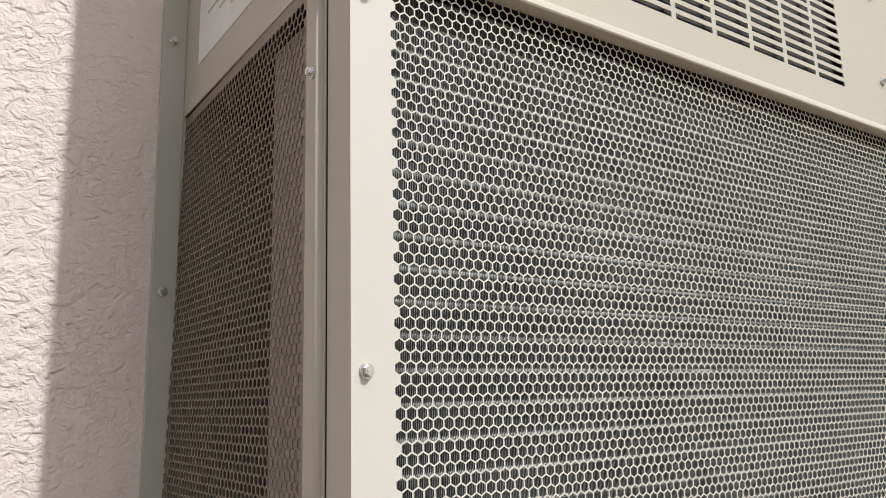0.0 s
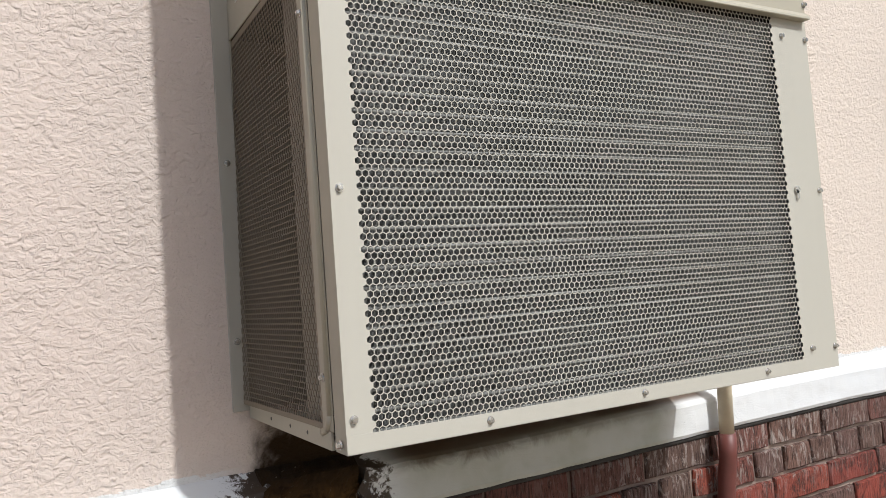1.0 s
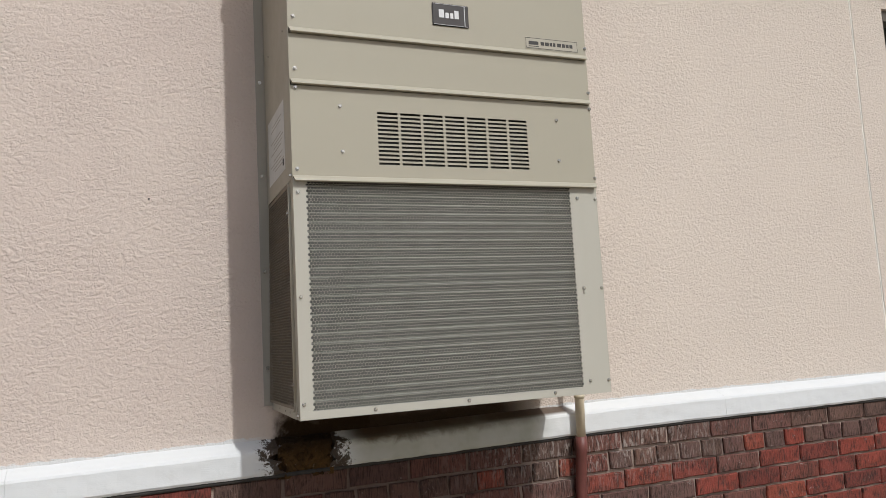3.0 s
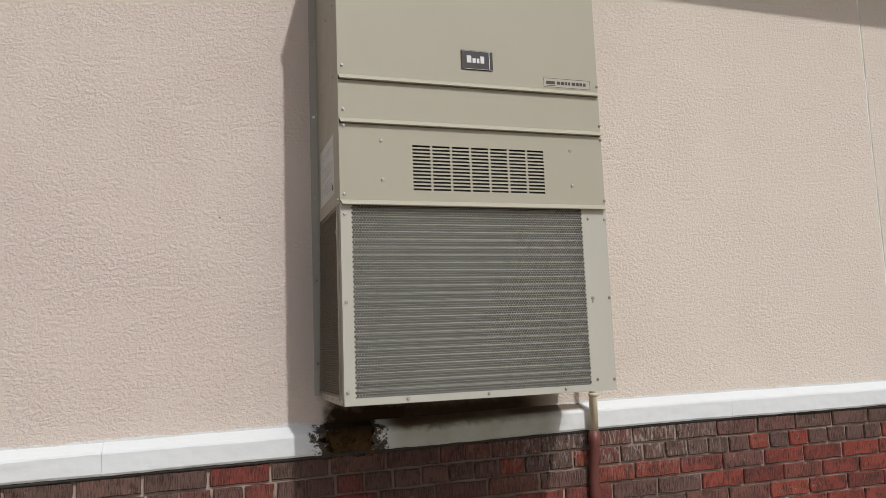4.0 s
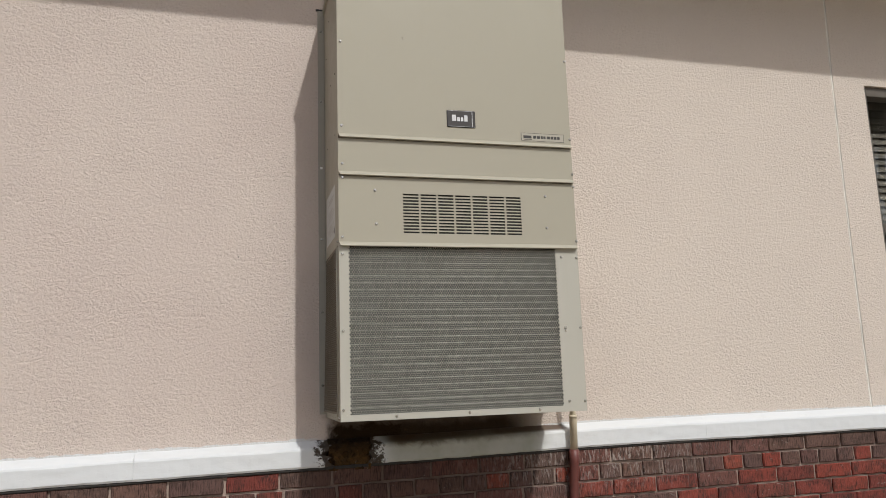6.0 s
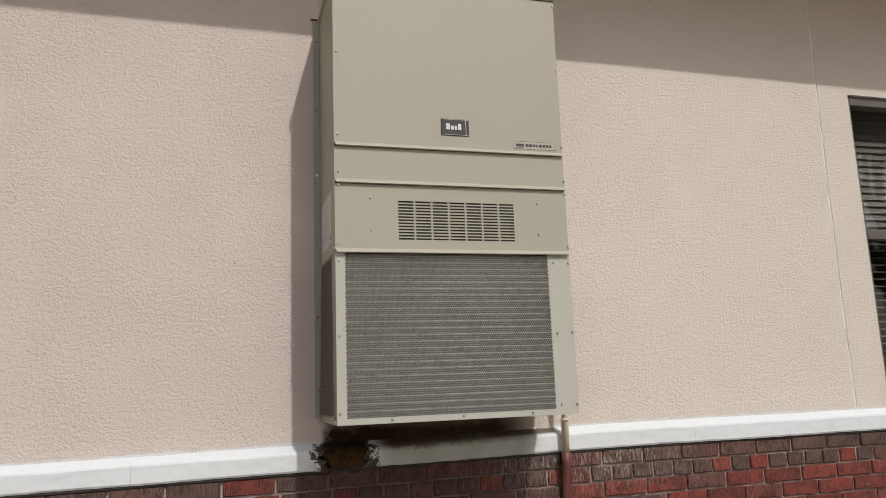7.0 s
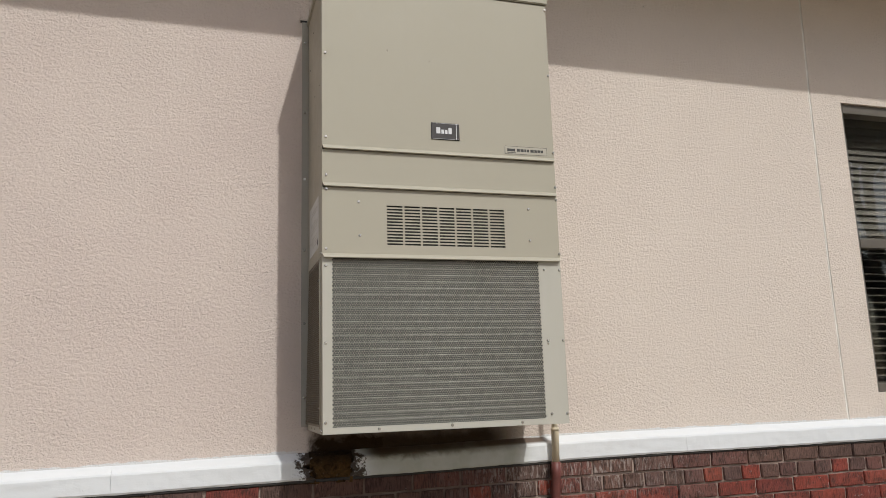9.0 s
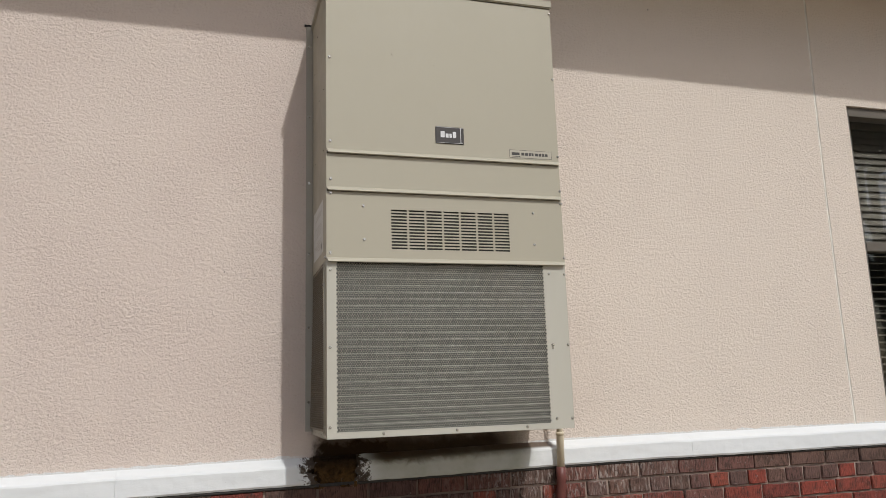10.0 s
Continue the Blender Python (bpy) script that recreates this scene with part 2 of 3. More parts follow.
def glass_material():
    k = Mat("window_glass", (0.62, 0.62, 0.60), 0.02)
    k.b.inputs["Transmission Weight"].default_value = 1.0
    k.b.inputs["IOR"].default_value = 1.5
    k.bump(k.noise(2.5, 1, 0.5), 0.004, 0.10)
    return k.m


def ground_material():
    k = Mat("pale_gravel", rough=0.95, spec=0.1)
    tone = k.mix(k.ramp(k.noise(3, 5, 0.65), 0.35, 0.65), (0.42, 0.350, 0.258), (0.36, 0.298, 0.220))
    tone = k.mix(k.ramp(k.noise(60, 4, 0.7), 0.4, 0.7), tone, (0.24, 0.20, 0.16))
    return k.color(tone).bump(k.noise(70, 4, 0.7), 0.02, 0.8).m


STUCCO, PAINT, WHITE, ROT = stucco_material(), paint_material(), white_paint_material(), rot_material()
BRICK = brick_material("red_brick", ((0.160, 0.047, 0.040), (0.290, 0.066, 0.046), (0.205, 0.053, 0.043), (0.300, 0.080, 0.053), (0.180, 0.068, 0.056), (0.250, 0.062, 0.045)), 0.6)
BROWN_BRICK = brick_material("brown_brick", ((0.125, 0.080, 0.066), (0.175, 0.100, 0.078), (0.130, 0.078, 0.069), (0.190, 0.082, 0.066), (0.150, 0.092, 0.080)), 0.45)
MORTAR, FINS, GLASS = mortar_material(), fin_material(), glass_material()
GRILLE = paint_material("grille_paint", (0.470, 0.451, 0.390))
# beige paint darkened for the side sheet, the flank's shade in the colour
FLANK_SHADE = paint_material("flank_shade_paint", (0.205, 0.168, 0.122))
PLATE = paint_material("end_plate_metal", (0.290, 0.258, 0.212))
FLANGE = paint_material("grey_flange_paint", (0.365, 0.342, 0.292))
ZINC = plain("zinc", (0.62, 0.60, 0.56), 0.26, 0.75, 0.25, 60)
# near-black for inner faces, the darkness inside the unit put into colour
DARK = plain("hollow_dark", (0.018, 0.017, 0.016), 0.9)
# near-black behind fins and slots: the shade of those depths as a colour
DEEP_SHADE = plain("deep_shade", (0.030, 0.031, 0.028), 0.8)
INSIDE = plain("inner_metal", (0.17, 0.145, 0.115), 0.7)
TUBE = plain("tube_aluminium", (0.56, 0.56, 0.53), 0.5, 0.2, 0.4, 30)
BADGE = plain("badge_brown", (0.040, 0.034, 0.032), 0.4, 0.0, 0.2)
SILVER = plain("badge_silver", (0.66, 0.66, 0.66), 0.35, 0.2)
INK = plain("printed_ink", (0.045, 0.042, 0.040), 0.6)
PAPER = plain("sticker_paper", (0.64, 0.64, 0.61), 0.5, 0.0, 0.15, 12)
STICKER = plain("sticker_beige", (0.43, 0.40, 0.325), 0.35, 0.0, 0.05)
BRONZE = plain("bronze_aluminium", (0.150, 0.132, 0.110), 0.5, 0.2, 0.2, 12)
BLIND = plain("blind_slats", (0.165, 0.148, 0.124), 0.55)
CREAM = plain("cream_pipe_paint", (0.62, 0.54, 0.40), 0.45, 0.0, 0.18, 14)
MAROON = plain("maroon_pipe_paint", (0.150, 0.046, 0.038), 0.5, 0.0, 0.3, 14)
SOFFIT = plain("soffit_paint", (0.78, 0.75, 0.70), 0.7, 0.0, 0.08, 4)
ROOM = plain("room_paint", (0.30, 0.28, 0.25), 0.9)
SHINGLE = plain("roof_shingle", (0.11, 0.10, 0.09), 0.95, 0.0, 0.4, 9)
BEAD = plain("bead_paint", (0.86, 0.82, 0.75), 0.5, 0.0, 0.25, 7)
CAULK_SHADOW = plain("dark_caulk_shadow", (0.045, 0.041, 0.038), 0.9, 0.0, 0.3, 40)
GRAVEL = ground_material()


# ---- mesh helpers ----
def box(bm, lo, hi):
    m = Matrix.LocRotScale([(a + b) / 2 for a, b in zip(lo, hi)], None, [abs(b - a) for a, b in zip(lo, hi)])
    return bmesh.ops.create_cube(bm, size=1, matrix=m)["verts"]


def soften(bm, width, segments=2):
    bmesh.ops.bevel(bm, geom=list(bm.edges), offset=width, segments=segments, affect="EDGES", clamp_overlap=True)


def boxes(*spans, bevel=0.0, segments=2):
    bm = bmesh.new()
    for lo, hi in spans:
        box(bm, lo, hi)
    if bevel:
        soften(bm, bevel, segments)
    return bm


def rod(bm, a, b, r, n=16, r2=None):
    a, b = Vector(a), Vector(b)
    m = Matrix.Translation((a + b) / 2) @ (b - a).to_track_quat("Z", "Y").to_matrix().to_4x4()
    bmesh.ops.create_cone(bm, cap_ends=True, segments=n, radius1=r, radius2=r if r2 is None else r2, depth=(b - a).length, matrix=m)


def mesh_of(name, bm, material, smooth=False):
    me = bpy.data.meshes.new(name)
    bmesh.ops.recalc_face_normals(bm, faces=bm.faces)
    bm.to_mesh(me)
    bm.free()
    me.materials.append(material)
    if smooth:
        for p in me.polygons:
            p.use_smooth = True
    return me


def part(name, bm, material, parent=None, label="", smooth=False):
    ob = new(name, mesh_of(name, bm, material, smooth))
    if parent is None:
        ob.matrix_world = UP
    else:
        ob.parent = parent
    return tagged(ob, label)


def thing(name, label, category, group=""):
    """An Empty at the base height; its parts are given in metres from the unit's underside."""
    ob = new(name)
    ob.matrix_world = UP
    return tagged(ob, label, category, group)


def setting(ob, label, category):
    return tagged(ob, label, category, "", "structure")


def raw(name, verts, faces, material, parent):
    me = bpy.data.meshes.new(name)
    me.from_pydata(verts, [], faces)
    me.materials.append(material)
    ob = new(name, me)
    ob.parent = parent
    return ob


# ---- setting ----
WIN_X0, WIN_X1, WIN_Z0, WIN_Z1 = 2.973, 3.923, 0.058, 1.664
CUT, SOFFIT_Z, EAVE = 2.754, 2.358, 0.540
LEFT, RIGHT, TOP = -7.0, 9.0, 2.5
LEDGE_TOP = -0.074
GROUND = -BASE


def settle(x):
    return SETTLE * min(x - SETTLE_X, 0.0)


def lean(bm):
    """The eave falls a little towards the right."""
    for v in bm.verts:
        v.co.z -= 0.0065 * (v.co.x - 2.6)
    return bm


# unseen ground; its pale warm tone is chosen for the light it bounces
g = bmesh.new()
bmesh.ops.create_grid(g, x_segments=40, y_segments=40, size=450)
setting(part("ground", g, GRAVEL), "pale sandy ground running up to the building", "ground").location.z = 0

wall = boxes(((LEFT, 0, -0.16), (CUT - 0.030, 0.2, TOP)), ((CUT + 0.030, 0, -0.16), (WIN_X0, 0.2, TOP)),
             ((CUT - 0.030, 0.019, -0.16), (CUT + 0.030, 0.2, TOP)),
             ((WIN_X0, 0, -0.16), (WIN_X1, 0.2, WIN_Z0)), ((WIN_X0, 0, WIN_Z1), (WIN_X1, 0.2, TOP)),
             ((WIN_X1, 0, -0.16), (RIGHT, 0.2, TOP)))


def joint_x(z):
    """The control joint wanders a little from the plumb line."""
    return CUT + 0.0055 * (z - 0.9) + 0.0085 * (z - 0.9) ** 2 + 0.0012 * noise.noise(Vector((3.0, z * 5, 1.0)))


# the stucco runs up to the joint from both sides; the joint is a flat bead with an open gap beside it
groove = bmesh.new()
edges, veins = [], []
for i in range(131):
    z = -0.16 + (TOP + 0.16) * i / 130
    jx, w = joint_x(z), 0.0070 + 0.0012 * noise.noise(Vector((9.0, z * 22, 4.0)))
    deep = 0.0140 + 0.0016 * noise.noise(Vector((1.0, z * 30, 8.0)))
    edges.append([wall.verts.new((x, 0.0, z)) for x in (CUT - 0.030, jx - w, jx + w, CUT + 0.030)])
    e = 0.0010 * noise.noise(Vector((5.0, z * 9, 2.0))) + 0.0006 * noise.noise(Vector((6.0, z * 47, 2.0)))
    lift = -0.0008 - 0.0030 * max(0.0, noise.noise(Vector((2.0, z * 14, 7.0))) + 0.25)
    veins.append([groove.verts.new(v) for v in ((jx - w, 0.0, z), (jx - w + 0.0015, lift, z), (jx + 0.0010 + e, lift, z), (jx + 0.0020 + e, 0.001, z), (jx + 0.0024 + e, deep, z), (jx + w - 0.0004, deep, z), (jx + w, 0.0, z))])
for a, b in zip(edges, edges[1:]):
    wall.faces.new((a[0], a[1], b[1], b[0]))
    wall.faces.new((a[2], a[3], b[3], b[2]))
for a, b in zip(veins, veins[1:]):
    for i in range(6):
        groove.faces.new((a[i], a[i + 1], b[i + 1], b[i]))
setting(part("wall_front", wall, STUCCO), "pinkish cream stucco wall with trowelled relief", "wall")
setting(part("trim", groove, BEAD), "white control joint bead with a dark gap beside it", "trim")

side_walls = boxes(((LEFT, 0.2, -BASE), (LEFT + 0.2, 7, TOP)), ((RIGHT - 0.2, 0.2, -BASE), (RIGHT, 7, TOP)), ((LEFT, 7, -BASE), (RIGHT, 7.2, TOP)))
setting(part("wall_back", side_walls, STUCCO), "plain stucco walls that close the building", "wall")
setting(part("ceiling", lean(boxes(((LEFT - 0.5, -EAVE, SOFFIT_Z), (RIGHT + 0.5, 7.6, SOFFIT_Z + 0.03)))), SOFFIT), "painted soffit boards under the eave", "soffit")
roof = thing("roof", "dark shingled low roof over the stucco wall", "roof")
roof["kind"] = "structure"
part("fascia", lean(boxes(((LEFT - 0.5, -EAVE - 0.025, SOFFIT_Z), (RIGHT + 0.5, -EAVE - 0.001, SOFFIT_Z + 0.17)))), SOFFIT, roof)
rb = bmesh.new()
prof = [(-EAVE - 0.06, SOFFIT_Z + 0.17), (3.5, SOFFIT_Z + 1.6), (7.7, SOFFIT_Z + 0.17)]
rows_ = [[rb.verts.new((x, y, z)) for y, z in prof] for x in (LEFT - 0.5, RIGHT + 0.5)]
low = [[rb.verts.new((x, y, z - 0.04)) for y, z in prof] for x in (LEFT - 0.5, RIGHT + 0.5)]
for q in (rows_, low):
    for i in range(2):
        rb.faces.new((q[0][i], q[1][i], q[1][i + 1], q[0][i + 1]))
for e in range(2):
    for i in range(2):
        rb.faces.new((rows_[e][i], rows_[e][i + 1], low[e][i + 1], low[e][i]))
for i in (0, 2):
    rb.faces.new((rows_[0][i], rows_[1][i], low[1][i], low[0][i]))
part("roof_covering", lean(rb), SHINGLE, roof)

# white ledge in lengths, level but for a slight rise to the right
JOINTS = (-0.736, 1.750)


def ledge_length(x0, x1, ragged=(False, False)):
    """One length of ledge: a sloped top, rounded nose, upright face. A ragged end is eaten away."""
    bm = bmesh.new()
    prof = [(0.02, -0.155), (0.02, LEDGE_TOP), (-0.002, LEDGE_TOP), (-0.022, LEDGE_TOP - 0.010), (-0.044, LEDGE_TOP - 0.020), (-0.052, LEDGE_TOP - 0.026), (-0.055, LEDGE_TOP - 0.034)]
    prof += [(-0.055, LEDGE_TOP - 0.034 - 0.062 * i / 11) for i in range(1, 12)] + [(-0.050, -0.178), (0.02, -0.178)]
    n = max(2, int((x1 - x0) / 0.025))
    xs = [x0 + (x1 - x0) * i / n for i in range(n + 1)]
    if ragged[1]:
        xs[-3:-1] = [x1 - 0.052, x1 - 0.040, x1 - 0.028, x1 - 0.018, x1 - 0.009]
    if ragged[0]:
        xs[1:3] = [x0 + 0.009, x0 + 0.018, x0 + 0.028, x0 + 0.040, x0 + 0.052]
    rings = []
    for i, x in enumerate(xs):
        ring = []
        for y, z in prof:
            eat = noise.fractal(Vector((x * 30 + 3.0, y * 60, z * 52)), 0.8, 2.0, 3) if (ragged[0] and x < x0 + 0.065) or (ragged[1] and x > x1 - 0.065) else 0
            wav = 0.0022 * noise.noise(Vector((x * 3.1, 4.0, z * 9))) + 0.0016 * noise.noise(Vector((x * 21, 7.0, z * 30)))
            ring.append(bm.verts.new((x + 0.040 * eat, y + wav + 0.007 * abs(eat), z + wav + 0.003 * eat + settle(x))))
        rings.append(ring)
    for a, b in zip(rings, rings[1:]):
        for i in range(len(prof)):
            j = (i + 1) % len(prof)
            bm.faces.new((a[i], a[j], b[j], b[i]))
    bm.faces.new(rings[0])
    bm.faces.new(rings[-1][::-1])
    return bm


# black strip added below the ledge, drawing its shadow line as a solid
gap = bmesh.new()
rows_ = []
for i in range(81):
    x = LEFT + (RIGHT - LEFT) * i / 80
    z = -0.1785 + settle(x)
    rows_.append([gap.verts.new((x, y, z + dz)) for y, dz in ((-0.030, 0.002), (-0.0450, 0.002), (-0.0465, -0.003), (-0.0445, -0.010), (-0.030, -0.011))])
for a, b in zip(rows_, rows_[1:]):
    for i in range(4):
        gap.faces.new((a[i], a[i + 1], b[i + 1], b[i]))
setting(part("ledge_shadow_strip", gap, CAULK_SHADOW, None, "", True), "black strip standing for the shadow line between white ledge and brick", "trim")

LEDGE = "white painted ledge between stucco and brick"
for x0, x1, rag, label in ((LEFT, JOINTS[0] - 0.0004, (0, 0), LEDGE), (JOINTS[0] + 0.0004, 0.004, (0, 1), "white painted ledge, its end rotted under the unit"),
                           (0.172, JOINTS[1] - 0.0004, (1, 0), "white painted ledge with drip stains and painted shade below the unit"), (JOINTS[1] + 0.0004, RIGHT, (0, 0), LEDGE)):
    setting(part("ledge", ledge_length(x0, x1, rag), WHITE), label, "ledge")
rot = bmesh.new()
bmesh.ops.create_grid(rot, x_segments=44, y_segments=22, size=0.5, matrix=Matrix.Translation((0.092, -0.041, -0.150)) @ Matrix.Rotation(radians(90), 4, "X") @ Matrix.Diagonal((0.23, 0.124, 1, 1)))
for v in rot.verts:
    h = noise.fractal(Vector((v.co.x * 26, v.co.z * 26, 2.0)), 0.7, 2.0, 4)
    v.co.y += 0.012 * h + 0.05 * max(0.0, (v.co.z + 0.104) / 0.02) + 0.03 * (v.co.x > 0.180) + 0.03 * (v.co.x < 0.0)
setting(part("rotten_ledge", rot, ROT), "rotten stretch of ledge, wet dark brown wood", "ledge")

# ---- wall-mounted air conditioner ----
D, W, H = 0.437, 0.970, 1.800
unit = thing("wall_air_conditioner", "tall beige sheet-metal air conditioner hung on a stucco wall", "air conditioner")


def screw_mesh():
    bm = bmesh.new()
    rod(bm, (0, 0, 0), (0, -0.0012, 0), 0.0057, 18)
    rod(bm, (0, -0.0010, 0), (0, -0.0022, 0), 0.0052, 18, 0.0042)
    rod(bm, (0, -0.0020, 0), (0, -0.0056, 0), 0.0041, 6, 0.0037)
    rod(bm, (0, -0.0055, 0), (0, -0.0058, 0), 0.0023, 12)
    return mesh_of("screw", bm, ZINC)


SCREW = screw_mesh()
# copy of the screw with a whiter metal, a painted sun glint
GLINT = SCREW.copy()
GLINT.materials[0] = plain("glint_zinc", (0.86, 0.86, 0.84), 0.3, 0.4, 0.05)


def screw(parent, x, y, z, turn=0.0):
    ob = new("screw", SCREW)
    ob.parent = parent
    ob.matrix_basis = pose(x, y, z, 0, random.uniform(0, 60), turn) if not turn else pose(x, y, z, 0, 0, turn)
    return ob


def lip_panel(x0, x1, z0, z1, y, holes=None):
    """A sheet panel whose lower edge kicks forward into a drip lip, its corners snipped."""
    bm = bmesh.new()
    t, flat = 0.0016, z0 + 0.017
    xs, zs = [x0, x1], [flat, z1]
    if holes:
        hx, hz = holes
        xs = sorted([x0, x1, *[v for p in hx for v in p]])
        zs = sorted([flat, z1, *[v for p in hz for v in p]])
    front = [[bm.verts.new((x, y, z)) for x in xs] for z in zs]
    back = [[bm.verts.new((x, y + t, z)) for x in xs] for z in zs]

    def hole(i, j):
        if not holes or i < 0 or j < 0 or i >= len(xs) - 1 or j >= len(zs) - 1:
            return False
        cx, cz = (xs[i] + xs[i + 1]) / 2, (zs[j] + zs[j + 1]) / 2
        return any(a < cx < b for a, b in hx) and any(a < cz < b for a, b in hz)
    for j in range(len(zs) - 1):
        for i in range(len(xs) - 1):
            f = [(j, i), (j, i + 1), (j + 1, i + 1), (j + 1, i)]
            if hole(i, j):
                for (a, b), (c, d) in zip(f, f[1:] + f[:1]):
                    bm.faces.new((front[a][b], front[c][d], back[c][d], back[a][b]))
            else:
                bm.faces.new([front[a][b] for a, b in f])
                bm.faces.new([back[a][b] for a, b in f][::-1])
    for i in range(len(xs) - 1):
        bm.faces.new((front[-1][i], front[-1][i + 1], back[-1][i + 1], back[-1][i]))
    for e in (0, -1):
        for j in range(len(zs) - 1):
            bm.faces.new((front[j][e], front[j + 1][e], back[j + 1][e], back[j][e]))
    # the lip: out and down, then a short hem turned back
    steps = [(0, flat, 0.0), (-0.0045, flat - 0.0025, 0.0010), (-0.0115, flat - 0.011, 0.0030), (-0.0130, z0 + 0.0015, 0.0050), (-0.0120, z0, 0.0060), (0.004, z0 + 0.0005, 0.0060)]
    rows = [[bm.verts.new((x, y + dy, z)) for x in (x0 + dx, x1 - dx)] for dy, z, dx in steps]
    for a, b in zip(rows, rows[1:]):
        bm.faces.new((a[0], a[1], b[1], b[0]))
    for e in (0, 1):
        bm.faces.new([q[e] for q in rows])
    return bm


Y = -D - 0.003
top_panel = part("top_panel", lip_panel(0.001, W - 0.001, 1.066, 1.772, Y), PAINT, unit, "plain beige cover panel with a drip lip")
mid_panel = part("middle_panel", lip_panel(0.001, W - 0.001, 0.917, 1.064, Y), PAINT, unit, "narrow beige cover panel with a drip lip")
slot_x = [(0.249 + 0.0703 * i, 0.249 + 0.0703 * i + 0.0625) for i in range(7)]
slot_z = [(0.697 + 0.01237 * i, 0.697 + 0.01237 * i + 0.0067) for i in range(13)]
vent_panel = part("vent_panel", lip_panel(0.001, W - 0.001, 0.643, 0.915, Y, (slot_x, slot_z)), PAINT, unit, "beige panel with seven columns of slots")
for p, spots in ((top_panel, ((0.013, 1.458), (0.964, 1.450), (0.015, 1.114), (0.966, 1.106), (0.966, 1.752), (0.013, 1.756))), (mid_panel, ((0.016, 0.963), (0.966, 0.957))),
                 (vent_panel, ((0.016, 0.908), (0.966, 0.903), (0.014, 0.678), (0.967, 0.676), (0.140, 0.862), (0.143, 0.731), (0.840, 0.859), (0.840, 0.728)))):
    for x, z in spots:
        screw(p, x, Y, z)
for x, z, r in ((0.262, 1.494, 0.0022), (0.437, 1.463, 0.0016), (0.265, 1.487, 0.0013)):
    fleck = bmesh.new()
    bmesh.ops.create_uvsphere(fleck, u_segments=10, v_segments=6, radius=r, matrix=Matrix.Translation((x, Y - 0.0004, z)) @ Matrix.Diagonal((0.8, 0.4, 1.3, 1)))
    part("fleck", fleck, INK, top_panel, "dark speck of dirt")
# dark sheet added behind the slots, standing for the unlit hollow
part("slot_shade_sheet", boxes(((0.22, Y + 0.012, 0.675), (0.765, Y + 0.014, 0.875))), DEEP_SHADE, vent_panel)

part("top_cap", boxes(((-0.007, -D - 0.012, 1.776), (W + 0.007, 0.0, H + 0.010)), bevel=0.004), PAINT, unit)
part("right_side", boxes(((W - 0.002, -D, 0.0), (W, -0.001, 1.775))), PAINT, unit)
part("upper_left_side", boxes(((0.0, -D - 0.0025, 0.653), (0.002, -0.001, 1.775))), PAINT, unit)
part("partition", boxes(((0.003, -D + 0.006, 0.655), (W - 0.003, -0.003, 0.658))), DARK, unit)
part("back_plate", boxes(((0.0, -0.004, 0.0), (W, -0.001, 1.775))), INSIDE, unit)
part("base_pan", boxes(((0.002, -D + 0.003, 0.0), (W - 0.002, -0.004, 0.014)), bevel=0.002), PAINT, unit)


